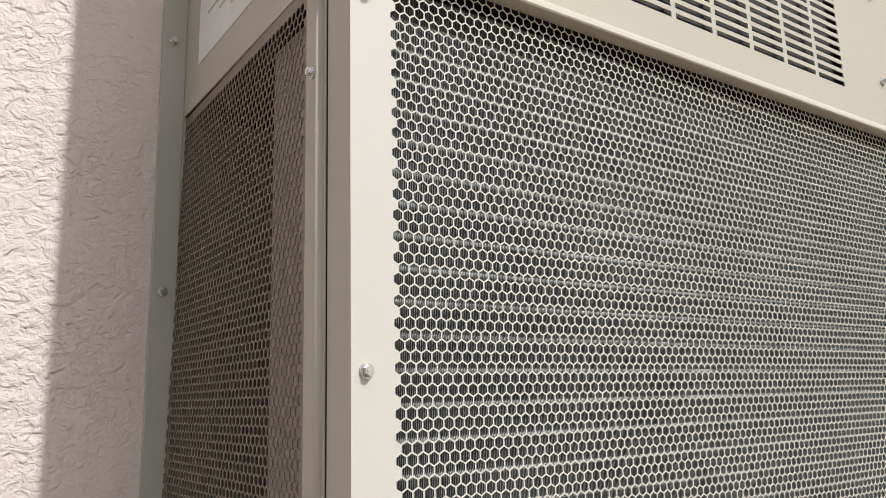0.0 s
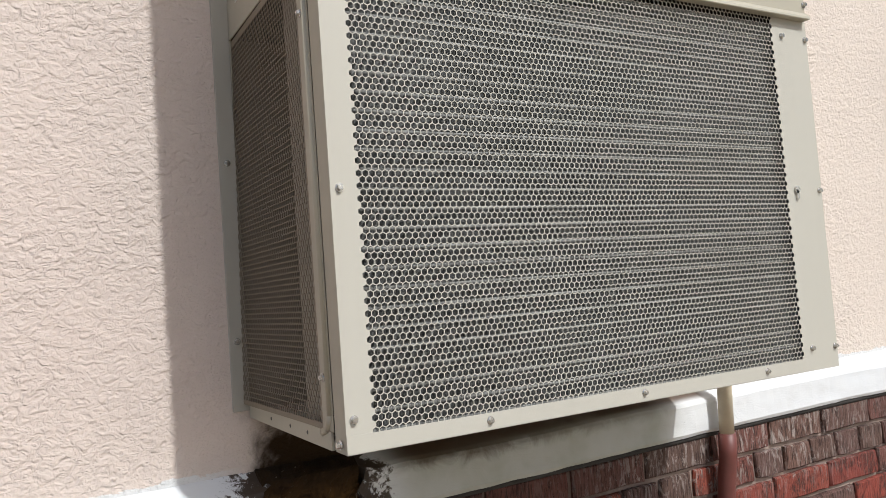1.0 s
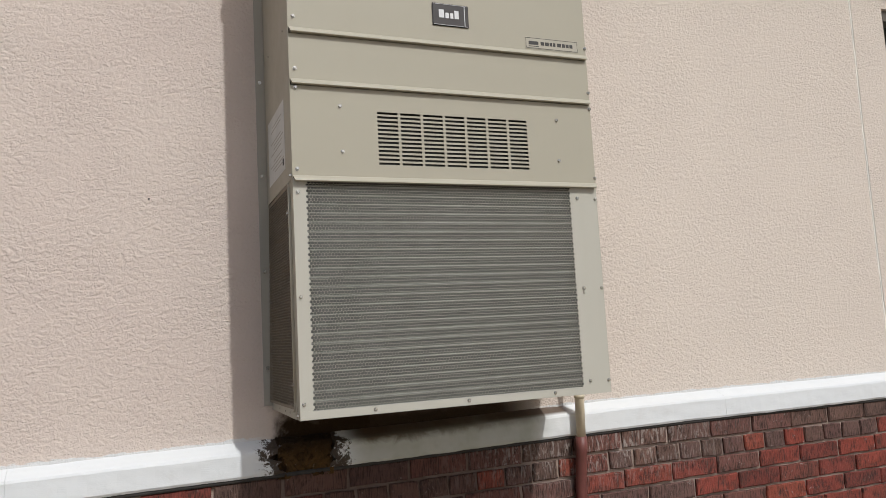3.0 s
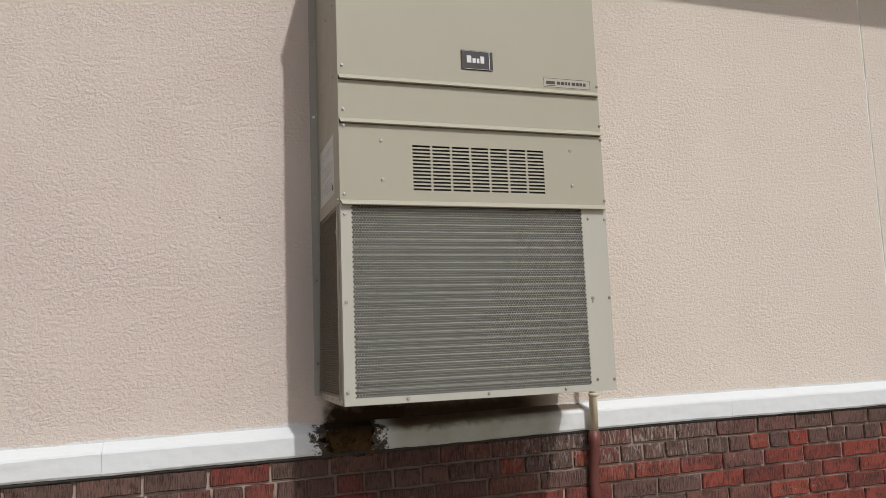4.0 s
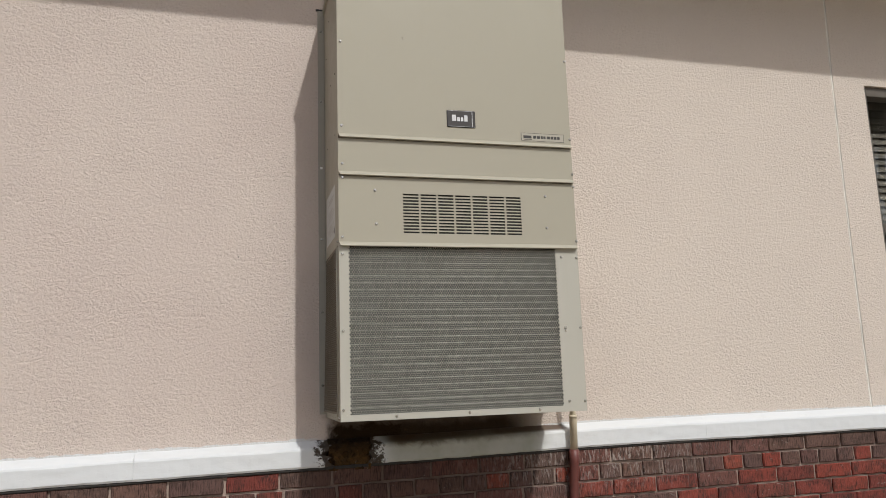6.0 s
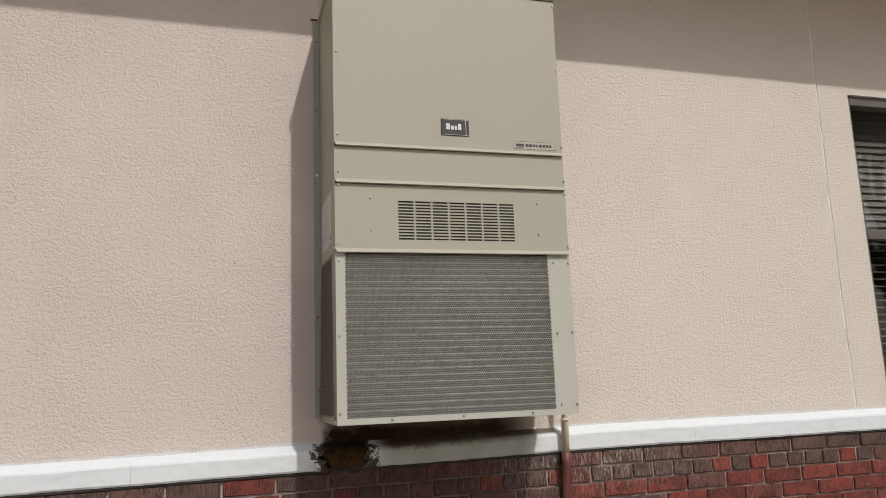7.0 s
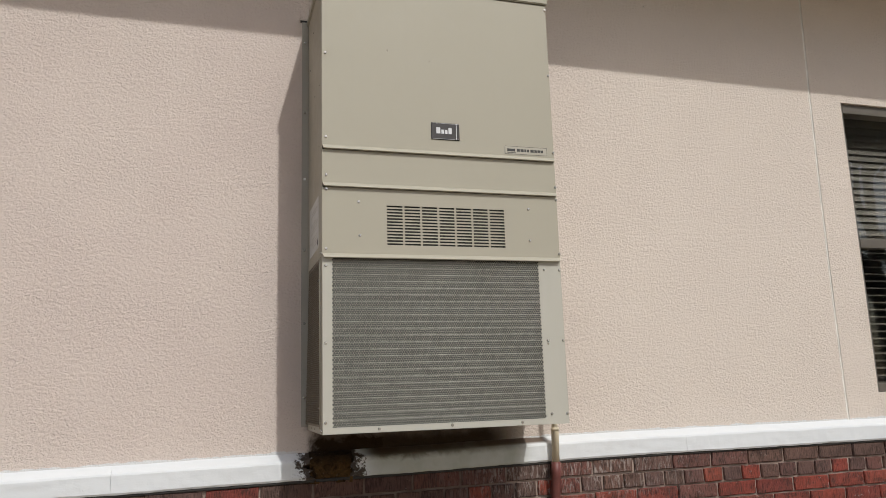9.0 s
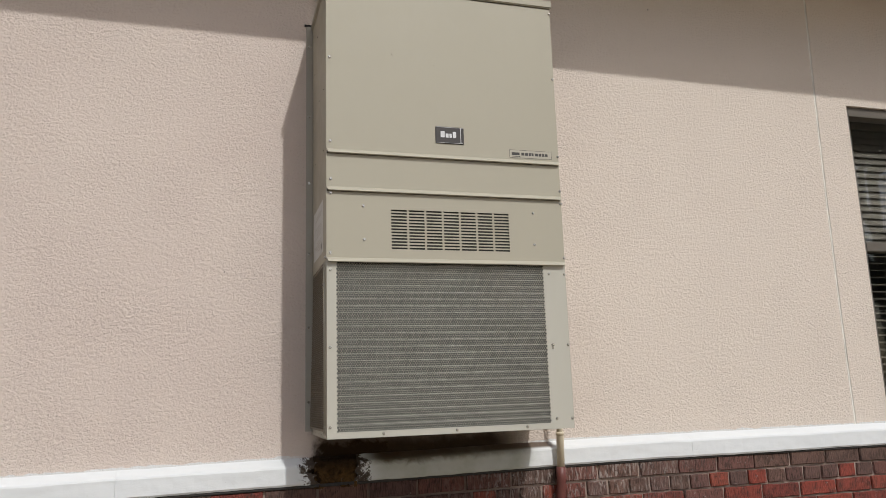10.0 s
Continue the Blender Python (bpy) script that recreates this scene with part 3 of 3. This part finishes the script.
def honeycomb(u0, v0, cols, rows, a, web, frame_box, depth):
    """A perforated sheet in the plane (u, v): six-sided holes in staggered rows, a rim round them out to frame_box.
    Returns points (u, v, d) and faces."""
    s = a / math.sqrt(3)
    pitch = 1.5 * s
    ang = [radians(30 + 60 * i) for i in range(6)]
    out = [(s * math.cos(t), s * math.sin(t)) for t in ang]
    inn = [(x * (1 - web / a), y * (1 - web / a)) for x, y in out]
    P, F = [], []
    for r in range(rows):
        for c in range(cols):
            cu, cv = u0 + a * (c + 0.5 + 0.5 * (r % 2)), v0 + s + pitch * r
            k = len(P)
            P += [(cu + x, cv + y, 0.0) for x, y in out]
            P += [(cu + x, cv + y, 0.0) for x, y in inn]
            P += [(cu + x, cv + y, depth) for x, y in inn]
            for i in range(6):
                j = (i + 1) % 6
                F.append((k + i, k + j, k + 6 + j, k + 6 + i))
                F.append((k + 6 + i, k + 6 + j, k + 12 + j, k + 12 + i))
    fu0, fv0, fu1, fv1 = frame_box

    def strip(line, rim):
        k = len(P)
        for p, q in zip(line, rim):
            P.append((*p, 0.0))
            P.append((*q, 0.0))
        for i in range(len(line) - 1):
            F.append((k + 2 * i, k + 2 * i + 2, k + 2 * i + 3, k + 2 * i + 1))
    lo, hi = [], []
    for r in range(rows):
        x0 = u0 + a * 0.5 * (r % 2)
        cv = v0 + s + pitch * r
        for dv in (-s / 2, s / 2):
            lo.append((x0, cv + dv))
            hi.append((x0 + a * cols, cv + dv))
    vt = v0 + 2 * s + pitch * (rows - 1)
    strip([(u0, v0)] + lo, [(fu0, v0)] + [(fu0, q[1]) for q in lo])
    strip([(u0 + a * cols, v0)] + hi, [(fu1, v0)] + [(fu1, q[1]) for q in hi])
    bot, top = [], []
    shift = a * 0.5 * ((rows - 1) % 2)
    for c in range(cols):
        bot += [(u0 + a * c, v0 + s / 2), (u0 + a * (c + 0.5), v0)]
        top += [(u0 + shift + a * c, vt - s / 2), (u0 + shift + a * (c + 0.5), vt)]
    bot.append((u0 + a * cols, v0 + s / 2))
    top.append((u0 + shift + a * cols, vt - s / 2))
    strip(bot, [(q[0], v0) for q in bot])
    strip(top, [(q[0], vt) for q in top])
    strip([(fu0, v0), (fu1, v0)], [(fu0, fv0), (fu1, fv0)])
    strip([(fu0, vt - s / 2), (u0 + shift, vt - s / 2)], [(fu0, vt), (u0 + shift, vt)])
    strip([(u0 + shift + a * cols, vt - s / 2), (fu1, vt - s / 2)], [(u0 + shift + a * cols, vt), (fu1, vt)])
    strip([(fu0, vt), (fu1, vt)], [(fu0, fv1), (fu1, fv1)])
    return P, F


PITCH = 0.00926
P, F = honeycomb(0.0356, 0.0190, 90, 78, PITCH, 0.00120, (0.0010, 0.0, W - 0.0005, 0.652), 0.0005)
grille = raw("front_grille", [(u, -D - d * -1, v) for u, v, d in P], F, GRILLE, unit)
part("bottom_rail", boxes(((0.0010, -D - 0.0008, 0.001), (0.8785, -D - 0.0001, 0.0232))), GRILLE, grille)
tagged(grille, "beige front grille sheet punched with six-sided holes")
for x, z in ((0.014, 0.614), (0.013, 0.327), (0.012, 0.042), (0.207, 0.013), (0.487, 0.014), (0.771, 0.013)):
    screw(grille, x, -D, z)
for x, z in ((0.964, 0.609), (0.963, 0.325), (0.963, 0.038), (0.897, 0.610), (0.897, 0.040)):
    screw(grille, x, -D, z)
latch = bmesh.new()
rod(latch, (0.897, -D - 0.0004, 0.326), (0.897, -D - 0.0035, 0.326), 0.0065, 16)
box(latch, (0.8940, -D - 0.0035, 0.308), (0.9000, -D - 0.0004, 0.326))
rod(latch, (0.897, -D - 0.0030, 0.326), (0.897, -D - 0.0065, 0.326), 0.0032, 10)
part("latch", latch, ZINC, grille, "small worn metal latch")

# left flank of the lower half: corner strip, rim and punched sheet
part("corner_strip", boxes(((0.0006, -D + 0.0005, 0.0), (0.003, -0.4004, 0.652)), bevel=0.0007, segments=1), PAINT, unit)
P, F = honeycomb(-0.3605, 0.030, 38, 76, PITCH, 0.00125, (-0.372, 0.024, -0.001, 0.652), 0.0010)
flank = raw("side_grille", [(0.0002 + (0.0145 * (v - 0.024) / 0.628 - 0.0110) * (u + 0.372) / 0.366 + d, u, v) for u, v, d in P], F, FLANK_SHADE, unit)
tagged(flank, "punched side sheet, its deep shade put into the paint")
rim = bmesh.new()
pts = [(-0.391, 0.645 - 0.010), (-0.391, 0.045), (-0.380, 0.026), (-0.360, 0.020)]
for a, b in zip(pts, pts[1:]):
    rod(rim, (0.0, a[0], a[1]), (0.0, b[0], b[1]), 0.0052, 12)
rod(rim, (0.0, -0.391, 0.635), (0.0, -0.384, 0.648), 0.0052, 12)
part("side_rim", rim, PAINT, flank, "", True)
part("side_frame", boxes(((-0.0006, -0.3992, 0.024), (0.0003, -0.3630, 0.652))), PAINT, flank)
edge = boxes(((-0.0112, -0.0060, 0.020), (0.0, -0.0045, 0.655)))
for v in edge.verts:
    v.co.x += 0.0145 * (v.co.z - 0.020) / 0.635 * (v.co.x < -0.005)
part("side_edge", edge, PAINT, flank)
part("side_sill", boxes(((-0.001, -0.391, 0.0), (0.002, -0.002, 0.0235))), PAINT, unit)
# dark strip added behind the open gap to stand for its shade
part("gap_shade_strip", boxes(((0.0025, -0.407, 0.02), (0.004, -0.382, 0.65))), DARK, flank)
for y, z in ((-0.385, 0.564), (-0.385, 0.092)):
    screw(flank, -0.0045, y, z, -90)
RIVETS = ((-0.184, 1.662), (-0.369, 1.35), (-0.083, 1.534), (-0.233, 1.355), (-0.10, 1.12), (-0.36, 1.10), (-0.300, 0.012), (-0.225, 0.012), (-0.130, 0.012))
rivet = bmesh.new()
rod(rivet, (0.0, 0, 0), (-0.0015, 0, 0), 0.0028, 10)
RIVET = mesh_of("rivet", rivet, INK)
for y, z in RIVETS:
    ob = new("rivet", RIVET)
    ob.parent = unit
    ob.location = (0.0, y, z)
sill_screws = ((-0.423, 0.012), (-0.427, 0.662))
for y, z in sill_screws:
    screw(unit, -0.001, y, z, -90)

# condenser coil behind the punched sheets: upright fins, level tubes, end plate
FACE, TUBE_Z, TUBE_STEP = -0.4205, 0.0208, 0.0256
coil = part("coil", boxes(((0.022, FACE + 0.012, 0.016), (0.964, -0.30, 0.642))), DEEP_SHADE, unit, "grey finned coil behind the grille")
V, FF = [], []
for i in range(584):
    x = 0.024 + 0.0016 * i
    jig = random.uniform(-0.0003, 0.0003)
    k = len(V)
    for dx in (0.0, 0.00048):
        V += [(x + dx + jig, FACE, 0.018), (x + dx - jig, FACE, 0.638), (x + dx, FACE + 0.0122, 0.638), (x + dx, FACE + 0.0122, 0.018)]
    FF += [(k, k + 1, k + 2, k + 3), (k + 4, k + 7, k + 6, k + 5), (k, k + 4, k + 5, k + 1)]
tagged(raw("finned_face", V, FF, FINS, coil), "closely set grey aluminium fins", kind="stuff")
for i in range(25):
    tb = bmesh.new()
    rod(tb, (0.024, FACE + 0.0034, TUBE_Z + TUBE_STEP * i), (0.963, FACE + 0.0034, TUBE_Z + TUBE_STEP * i), 0.0032, 10)
    part("tube", tb, TUBE, coil, "", True)
part("end_plate", boxes(((0.018, FACE, 0.016), (0.0205, -0.250, 0.64))), PLATE, coil, "plain metal plate at the coil's end")

# mounting flange down the left edge and the right edge, with its screws
for x0, x1, sx in ((-0.029, 0.0, -0.016), (W, W + 0.029, W + 0.016)):
    fl = part("mounting_flange", boxes(((x0, -0.0065, 0.012), (x1, -0.0002, 1.798)), bevel=0.0008, segments=1), FLANGE, unit, "long grey flange screwed to the wall")
    for z in (0.130, 0.436, 0.749, 1.064, 1.368, 1.698):
        ob = screw(fl, sx, -0.0065, z)
        if z == 1.064 and sx < 0:
            ob.data = GLINT
            tagged(ob, "screw head whitened for a sun glint")
part("caulk", boxes(((-0.037, -0.0075, 1.7985), (0.0, -0.0002, 1.8055))), CAULK_SHADOW, unit)
part("flashing", boxes(((-0.038, -0.006, 1.806), (W + 0.038, -0.0002, 1.93)), bevel=0.002), STUCCO, unit, "flashing painted over with the wall's colour")

badge = part("badge", boxes(((0.436, Y - 0.004, 1.132), (0.555, Y - 0.0002, 1.203)), bevel=0.0025), BADGE, unit, "dark brown badge with a thin pale border")
part("badge_border", boxes(((0.5405, Y - 0.0046, 1.135), (0.5425, Y - 0.0036, 1.200)), ((0.440, Y - 0.0046, 1.1345), (0.551, Y - 0.0036, 1.1355)), ((0.440, Y - 0.0046, 1.1995), (0.551, Y - 0.0036, 1.2005))), SILVER, badge)
for x0, x1, z0, z1 in ((0.457, 0.474, 1.157, 1.183), (0.478, 0.490, 1.157, 1.174), (0.494, 0.504, 1.157, 1.174), (0.508, 0.522, 1.157, 1.183)):
    part("letter_bar", boxes(((x0, Y - 0.0046, z0), (x1, Y - 0.0036, z1)), bevel=0.0004, segments=1), SILVER, badge)
plate = part("name_label", boxes(((0.748, Y - 0.0009, 1.089), (0.940, Y - 0.0001, 1.127))), STICKER, unit, "thin beige label with a dark outline")
part("label_outline", boxes(((0.750, Y - 0.0014, 1.091), (0.938, Y - 0.0008, 1.0922)), ((0.750, Y - 0.0014, 1.1238), (0.938, Y - 0.0008, 1.125)), ((0.750, Y - 0.0014, 1.0924), (0.7512, Y - 0.0008, 1.1236)), ((0.9368, Y - 0.0014, 1.0924), (0.938, Y - 0.0008, 1.1236))), INK, plate)
for x0, x1 in ((0.760, 0.795), (0.803, 0.816), (0.819, 0.833), (0.836, 0.845), (0.848, 0.857), (0.863, 0.878), (0.881, 0.892), (0.895, 0.906), (0.909, 0.920)):
    part("letter_bar", boxes(((x0, Y - 0.0014, 1.1025), (x1, Y - 0.0008, 1.1140))), INK, plate)
part("letter_bar", boxes(((0.760, Y - 0.0014, 1.0965), (0.797, Y - 0.0008, 1.0985))), INK, plate)
sheet = part("rating_sticker", boxes(((-0.0008, -0.342, 0.700), (-0.0001, -0.060, 0.905))), PAPER, unit, "large pale rating sticker with faded print")
for i in range(14):
    z = 0.885 - 0.012 * i
    if i in (0, 3, 4, 9):
        continue
    y0 = -0.325 + 0.02 * (i % 3)
    part("print_bar", boxes(((-0.0012, y0, z - 0.0022), (-0.0007, y0 + random.uniform(0.10, 0.22), z + 0.0006))), FLANGE, sheet)
part("print_bar", boxes(((-0.0012, -0.325, 0.715), (-0.0007, -0.305, 0.735))), INK, sheet)

# ---- drain pipe ----
pipe = thing("drain_pipe", "slim drain pipe, cream above and maroon below, beside the unit", "pipe")
PX, PY = 1.066, -0.078


def tube(points, r, n=24):
    """A round pipe swept along points."""
    bm = bmesh.new()
    rings = []
    for i, p in enumerate(points):
        d = (Vector(points[min(i + 1, len(points) - 1)]) - Vector(points[max(i - 1, 0)])).to_track_quat("Z", "Y").to_matrix()
        rings.append([bm.verts.new(Vector(p) + d @ Vector((r * math.cos(2 * math.pi * j / n), r * math.sin(2 * math.pi * j / n), 0))) for j in range(n)])
    for a, b in zip(rings, rings[1:]):
        for j in range(n):
            bm.faces.new((a[j], a[(j + 1) % n], b[(j + 1) % n], b[j]))
    bm.faces.new(rings[0][::-1])
    bm.faces.new(rings[-1])
    return bm


part("upper_pipe", tube([(W - 0.004, PY - 0.010, 0.126), (PX - 0.04, PY - 0.010, 0.126), (PX - 0.012, PY - 0.010, 0.120), (PX - 0.001, PY - 0.010, 0.102), (PX, PY - 0.010, -0.05), (PX - 0.002, PY - 0.006, -0.186)], 0.0165), CREAM, pipe, "cream painted length", True)
part("coupling", tube([(PX, PY - 0.010, -0.034), (PX, PY - 0.010, -0.047)], 0.0185), CREAM, pipe, "", True)
part("lower_pipe", tube([(PX - 0.002, PY - 0.006, -0.181), (PX - 0.002, PY - 0.004, -0.23), (PX - 0.003, PY + 0.006, -0.29), (PX - 0.004, PY + 0.014, -0.36), (PX - 0.004, PY + 0.015, -0.5), (PX - 0.004, PY + 0.015, GROUND - 0.02)], 0.0200), MAROON, pipe, "maroon painted length against the brick", True)

for x, z in ((-0.361, 0.670), (1.751, 2.097)):
    nail = bmesh.new()
    rod(nail, (x, -0.0035, z), (x, 0.002, z), 0.0028, 10)
    tagged(part("nail", nail, INK), "tiny dark nail head in the stucco", "nail", "nails in the wall")

# ---- window ----
win = thing("window_1", "bronze sash window with lowered slat blinds behind glass", "window")
win["kind"] = "structure"
x0, x1, z0, z1 = WIN_X0, WIN_X1, WIN_Z0, WIN_Z1
RAIL = 0.862
part("window_frame", boxes(((x0, 0.014, z0), (x0 + 0.024, 0.09, z1)), ((x1 - 0.032, 0.014, z0), (x1, 0.09, z1)), ((x0 + 0.024, 0.016, z1 - 0.055), (x1 - 0.032, 0.09, z1)), ((x0 + 0.024, 0.016, z0), (x1 - 0.032, 0.09, z0 + 0.045)), bevel=0.002), BRONZE, win)
part("meeting_rail", boxes(((x0 + 0.034, 0.024, RAIL - 0.026), (x1 - 0.034, 0.084, RAIL + 0.026)), bevel=0.003), BRONZE, win)
part("sash", boxes(((x0 + 0.033, 0.050, z0 + 0.046), (x0 + 0.048, 0.072, RAIL - 0.028)), ((x1 - 0.048, 0.050, z0 + 0.046), (x1 - 0.033, 0.072, RAIL - 0.028))), BRONZE, win)
for a, b, yy in ((z0 + 0.046, RAIL - 0.027, 0.062), (RAIL + 0.027, z1 - 0.076, 0.042)):
    pane = part("pane", boxes(((x0 + 0.033, yy, a), (x1 - 0.033, yy + 0.005, b))), GLASS, win)
    pane.visible_shadow = False
blind = thing("window_blind", "lowered pale slat blind behind the window", "blind")
part("head_rail", boxes(((x0 + 0.03, 0.135, z1 - 0.080), (x1 - 0.03, 0.185, z1 - 0.02))), BLIND, blind)
slat = mesh_of("slat", boxes(((x0 + 0.035, -0.024, -0.0014), (x1 - 0.035, 0.024, 0.0014))), BLIND)
for i in range(37):
    zz = z1 - 0.100 - 0.0405 * i
    ob = new("slat", slat)
    ob.parent = blind
    ob.matrix_basis = pose(0, 0.160, zz, 72 if zz > RAIL else 14)
for sx in (x0 + 0.085, x1 - 0.085):
    cd = bmesh.new()
    rod(cd, (sx, 0.134, z0 + 0.03), (sx, 0.134, z1 - 0.08), 0.0012, 6)
    part("cord", cd, BLIND, blind)
room = boxes(((x0 - 0.4, 2.2, z0 - 0.9), (x1 + 0.6, 2.25, TOP - 0.2)), ((x0 - 0.45, 0.21, z0 - 0.9), (x0 - 0.4, 2.2, TOP - 0.2)), ((x1 + 0.6, 0.21, z0 - 0.9), (x1 + 0.65, 2.2, TOP - 0.2)), ((x0 - 0.4, 0.21, z0 - 0.95), (x1 + 0.6, 2.2, z0 - 0.9)))
setting(part("wall_room", room, ROOM), "dim plain walls of the room behind the blind", "wall")

# ---- trees across the yard, mirrored in the window ----
LEAF, BARK = plain("leaf", (0.060, 0.085, 0.028), 0.6, 0.0, 0.5, 0.8), plain("bark", (0.095, 0.075, 0.058), 0.95, 0.0, 0.4, 6, 0.01)


def tree(x, y, height, seed):
    rnd = random.Random(seed)
    t = new("tree")
    t.location = (x, y, 0)
    tagged(t, "broad leafy tree standing across the yard", "tree", "trees across the yard")
    limbs, tips = bmesh.new(), []

    def grow(a, d, length, r, level):
        b = a + d * length
        rod(limbs, a, b, r, 8, r * 0.66)
        if level == 3:
            tips.append(b)
            return
        for _ in range(3 if level else 5):
            e = (d + Vector((rnd.uniform(-1, 1), rnd.uniform(-1, 1), rnd.uniform(-0.2, 0.7))) * 0.75).normalized()
            grow(a + d * length * rnd.uniform(0.75, 1.0), e, length * rnd.uniform(0.55, 0.8), r * 0.55, level + 1)
    grow(Vector((0, 0, -0.2)), Vector((rnd.uniform(-0.08, 0.08), rnd.uniform(-0.08, 0.08), 1)).normalized(), height * 0.34, height * 0.024, 0)
    part("trunk", limbs, BARK, t)
    V, F = [], []
    for c in tips:
        for _ in range(120):
            p = c + Vector((rnd.gauss(0, 0.55), rnd.gauss(0, 0.55), rnd.gauss(0, 0.45)))
            u = Vector((rnd.uniform(-1, 1), rnd.uniform(-1, 1), rnd.uniform(-1, 1))).normalized() * 0.17
            w = u.cross(Vector((rnd.uniform(-1, 1), rnd.uniform(-1, 1), rnd.uniform(-1, 1)))).normalized() * 0.10
            k = len(V)
            V += [p - u, p + w, p + u, p - w]
            F.append((k, k + 1, k + 2, k + 3))
    raw("crown", [tuple(v) for v in V], F, LEAF, t)


for i, (x, y, h) in enumerate(((12.0, -14.5, 11.5), (15.5, -10.5, 12.5), (19.5, -15.0, 13.5), (23.0, -9.5, 12.0), (-9.0, -17.0, 10.0))):
    tree(x, y, h, 40 + i)

# ---- brick plinth ----
BRICK_Y, COURSE = -0.042, 0.0705
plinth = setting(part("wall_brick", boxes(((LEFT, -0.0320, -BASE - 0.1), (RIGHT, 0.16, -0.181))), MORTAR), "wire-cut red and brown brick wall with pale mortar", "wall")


def brick_mesh(length, height, seed, stuff):
    """A brick with a worn, uneven outline, face towards -y."""
    bm = bmesh.new()
    rnd = random.Random(seed)
    n, m = (5, 2) if length > 0.15 else (3, 2)
    hl, hh = length / 2, height / 2
    rim = [(-hl + length * i / n, -hh) for i in range(n)] + [(hl, -hh + height * i / m) for i in range(m)]
    rim += [(hl - length * i / n, hh) for i in range(n)] + [(-hl, hh - height * i / m) for i in range(m)]
    back, edge, face = [], [], []
    for x, z in rim:
        cut = 0.0007 if abs(x) > hl - 1e-6 and abs(z) > hh - 1e-6 else 0.0
        jx, jz = rnd.uniform(-0.0026, 0.0016) - cut, rnd.uniform(-0.0024, 0.0014) - cut
        px, pz = x + math.copysign(1, x) * jx * (abs(x) > hl - 1e-6), z + math.copysign(1, z) * jz * (abs(z) > hh - 1e-6)
        back.append(bm.verts.new((px, 0.03, pz)))
        edge.append(bm.verts.new((px, 0.0036 + rnd.uniform(0, 0.0016), pz)))
        face.append(bm.verts.new((px * (1 - rnd.uniform(0.0024, 0.0046) / hl), rnd.uniform(-0.0010, 0.0008), pz * (1 - rnd.uniform(0.0024, 0.0046) / hh))))
    k = len(rim)
    for i in range(k):
        j = (i + 1) % k
        bm.faces.new((back[i], back[j], edge[j], edge[i]))
        bm.faces.new((edge[i], edge[j], face[j], face[i]))
    bm.faces.new(face)
    return mesh_of("brick", bm, stuff)


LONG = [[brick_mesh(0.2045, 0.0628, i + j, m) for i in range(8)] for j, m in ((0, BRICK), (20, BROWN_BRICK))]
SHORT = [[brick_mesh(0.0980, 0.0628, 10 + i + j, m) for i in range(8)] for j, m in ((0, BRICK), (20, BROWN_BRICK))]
BROWN_SHARE = (0.95, 0.66, 0.26, 0.20, 0.30, 0.30)
STARTS = (0.638, 0.566, 0.622, 0.728, 0.640, 0.740, 0.640)
STEPS = (0.2078, 0.1060, 0.2145, 0.2130, 0.2140, 0.2130)
rest_v, rest_f = [], []
for r in range(13):
    head = r in (1, 8)
    step = STEPS[r] if r < len(STEPS) else 0.1065 if head else 0.2130
    start = STARTS[r] if r < len(STARTS) else 0.640 + 0.1065 * (r % 2)
    n0, n1 = int((LEFT - start) / step) + 1, int((RIGHT - start) / step) - 1
    for i in range(n0, n1):
        x = start + step * (i + 0.5) + random.uniform(-0.002, 0.002)
        z = -0.2185 - COURSE * r + settle(x) + random.uniform(-0.0015, 0.0015)
        y = BRICK_Y + random.uniform(-0.0025, 0.0015)
        if r < 6 and -1.5 < x < 3.5:
            share = BROWN_SHARE[r] + (0.18 if x < 1.85 else -0.25)
            if r == 0:
                share = 0.08 if -0.5 < x < 0.05 else 1.0
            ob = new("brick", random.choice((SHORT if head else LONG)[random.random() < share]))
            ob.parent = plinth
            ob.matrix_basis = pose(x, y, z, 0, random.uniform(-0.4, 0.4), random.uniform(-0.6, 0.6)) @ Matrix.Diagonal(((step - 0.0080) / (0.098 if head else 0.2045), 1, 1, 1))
        else:
            hx, hz = (0.048 if head else 0.101), 0.030
            k = len(rest_v)
            rest_v += [(x - hx, y, z - hz), (x + hx, y, z - hz), (x + hx, y, z + hz), (x - hx, y, z + hz), (x - hx, -0.03, z - hz), (x + hx, -0.03, z - hz), (x + hx, -0.03, z + hz), (x - hx, -0.03, z + hz)]
            rest_f += [(k, k + 1, k + 2, k + 3), (k, k + 4, k + 5, k + 1), (k + 3, k + 2, k + 6, k + 7), (k, k + 3, k + 7, k + 4), (k + 1, k + 5, k + 6, k + 2)]
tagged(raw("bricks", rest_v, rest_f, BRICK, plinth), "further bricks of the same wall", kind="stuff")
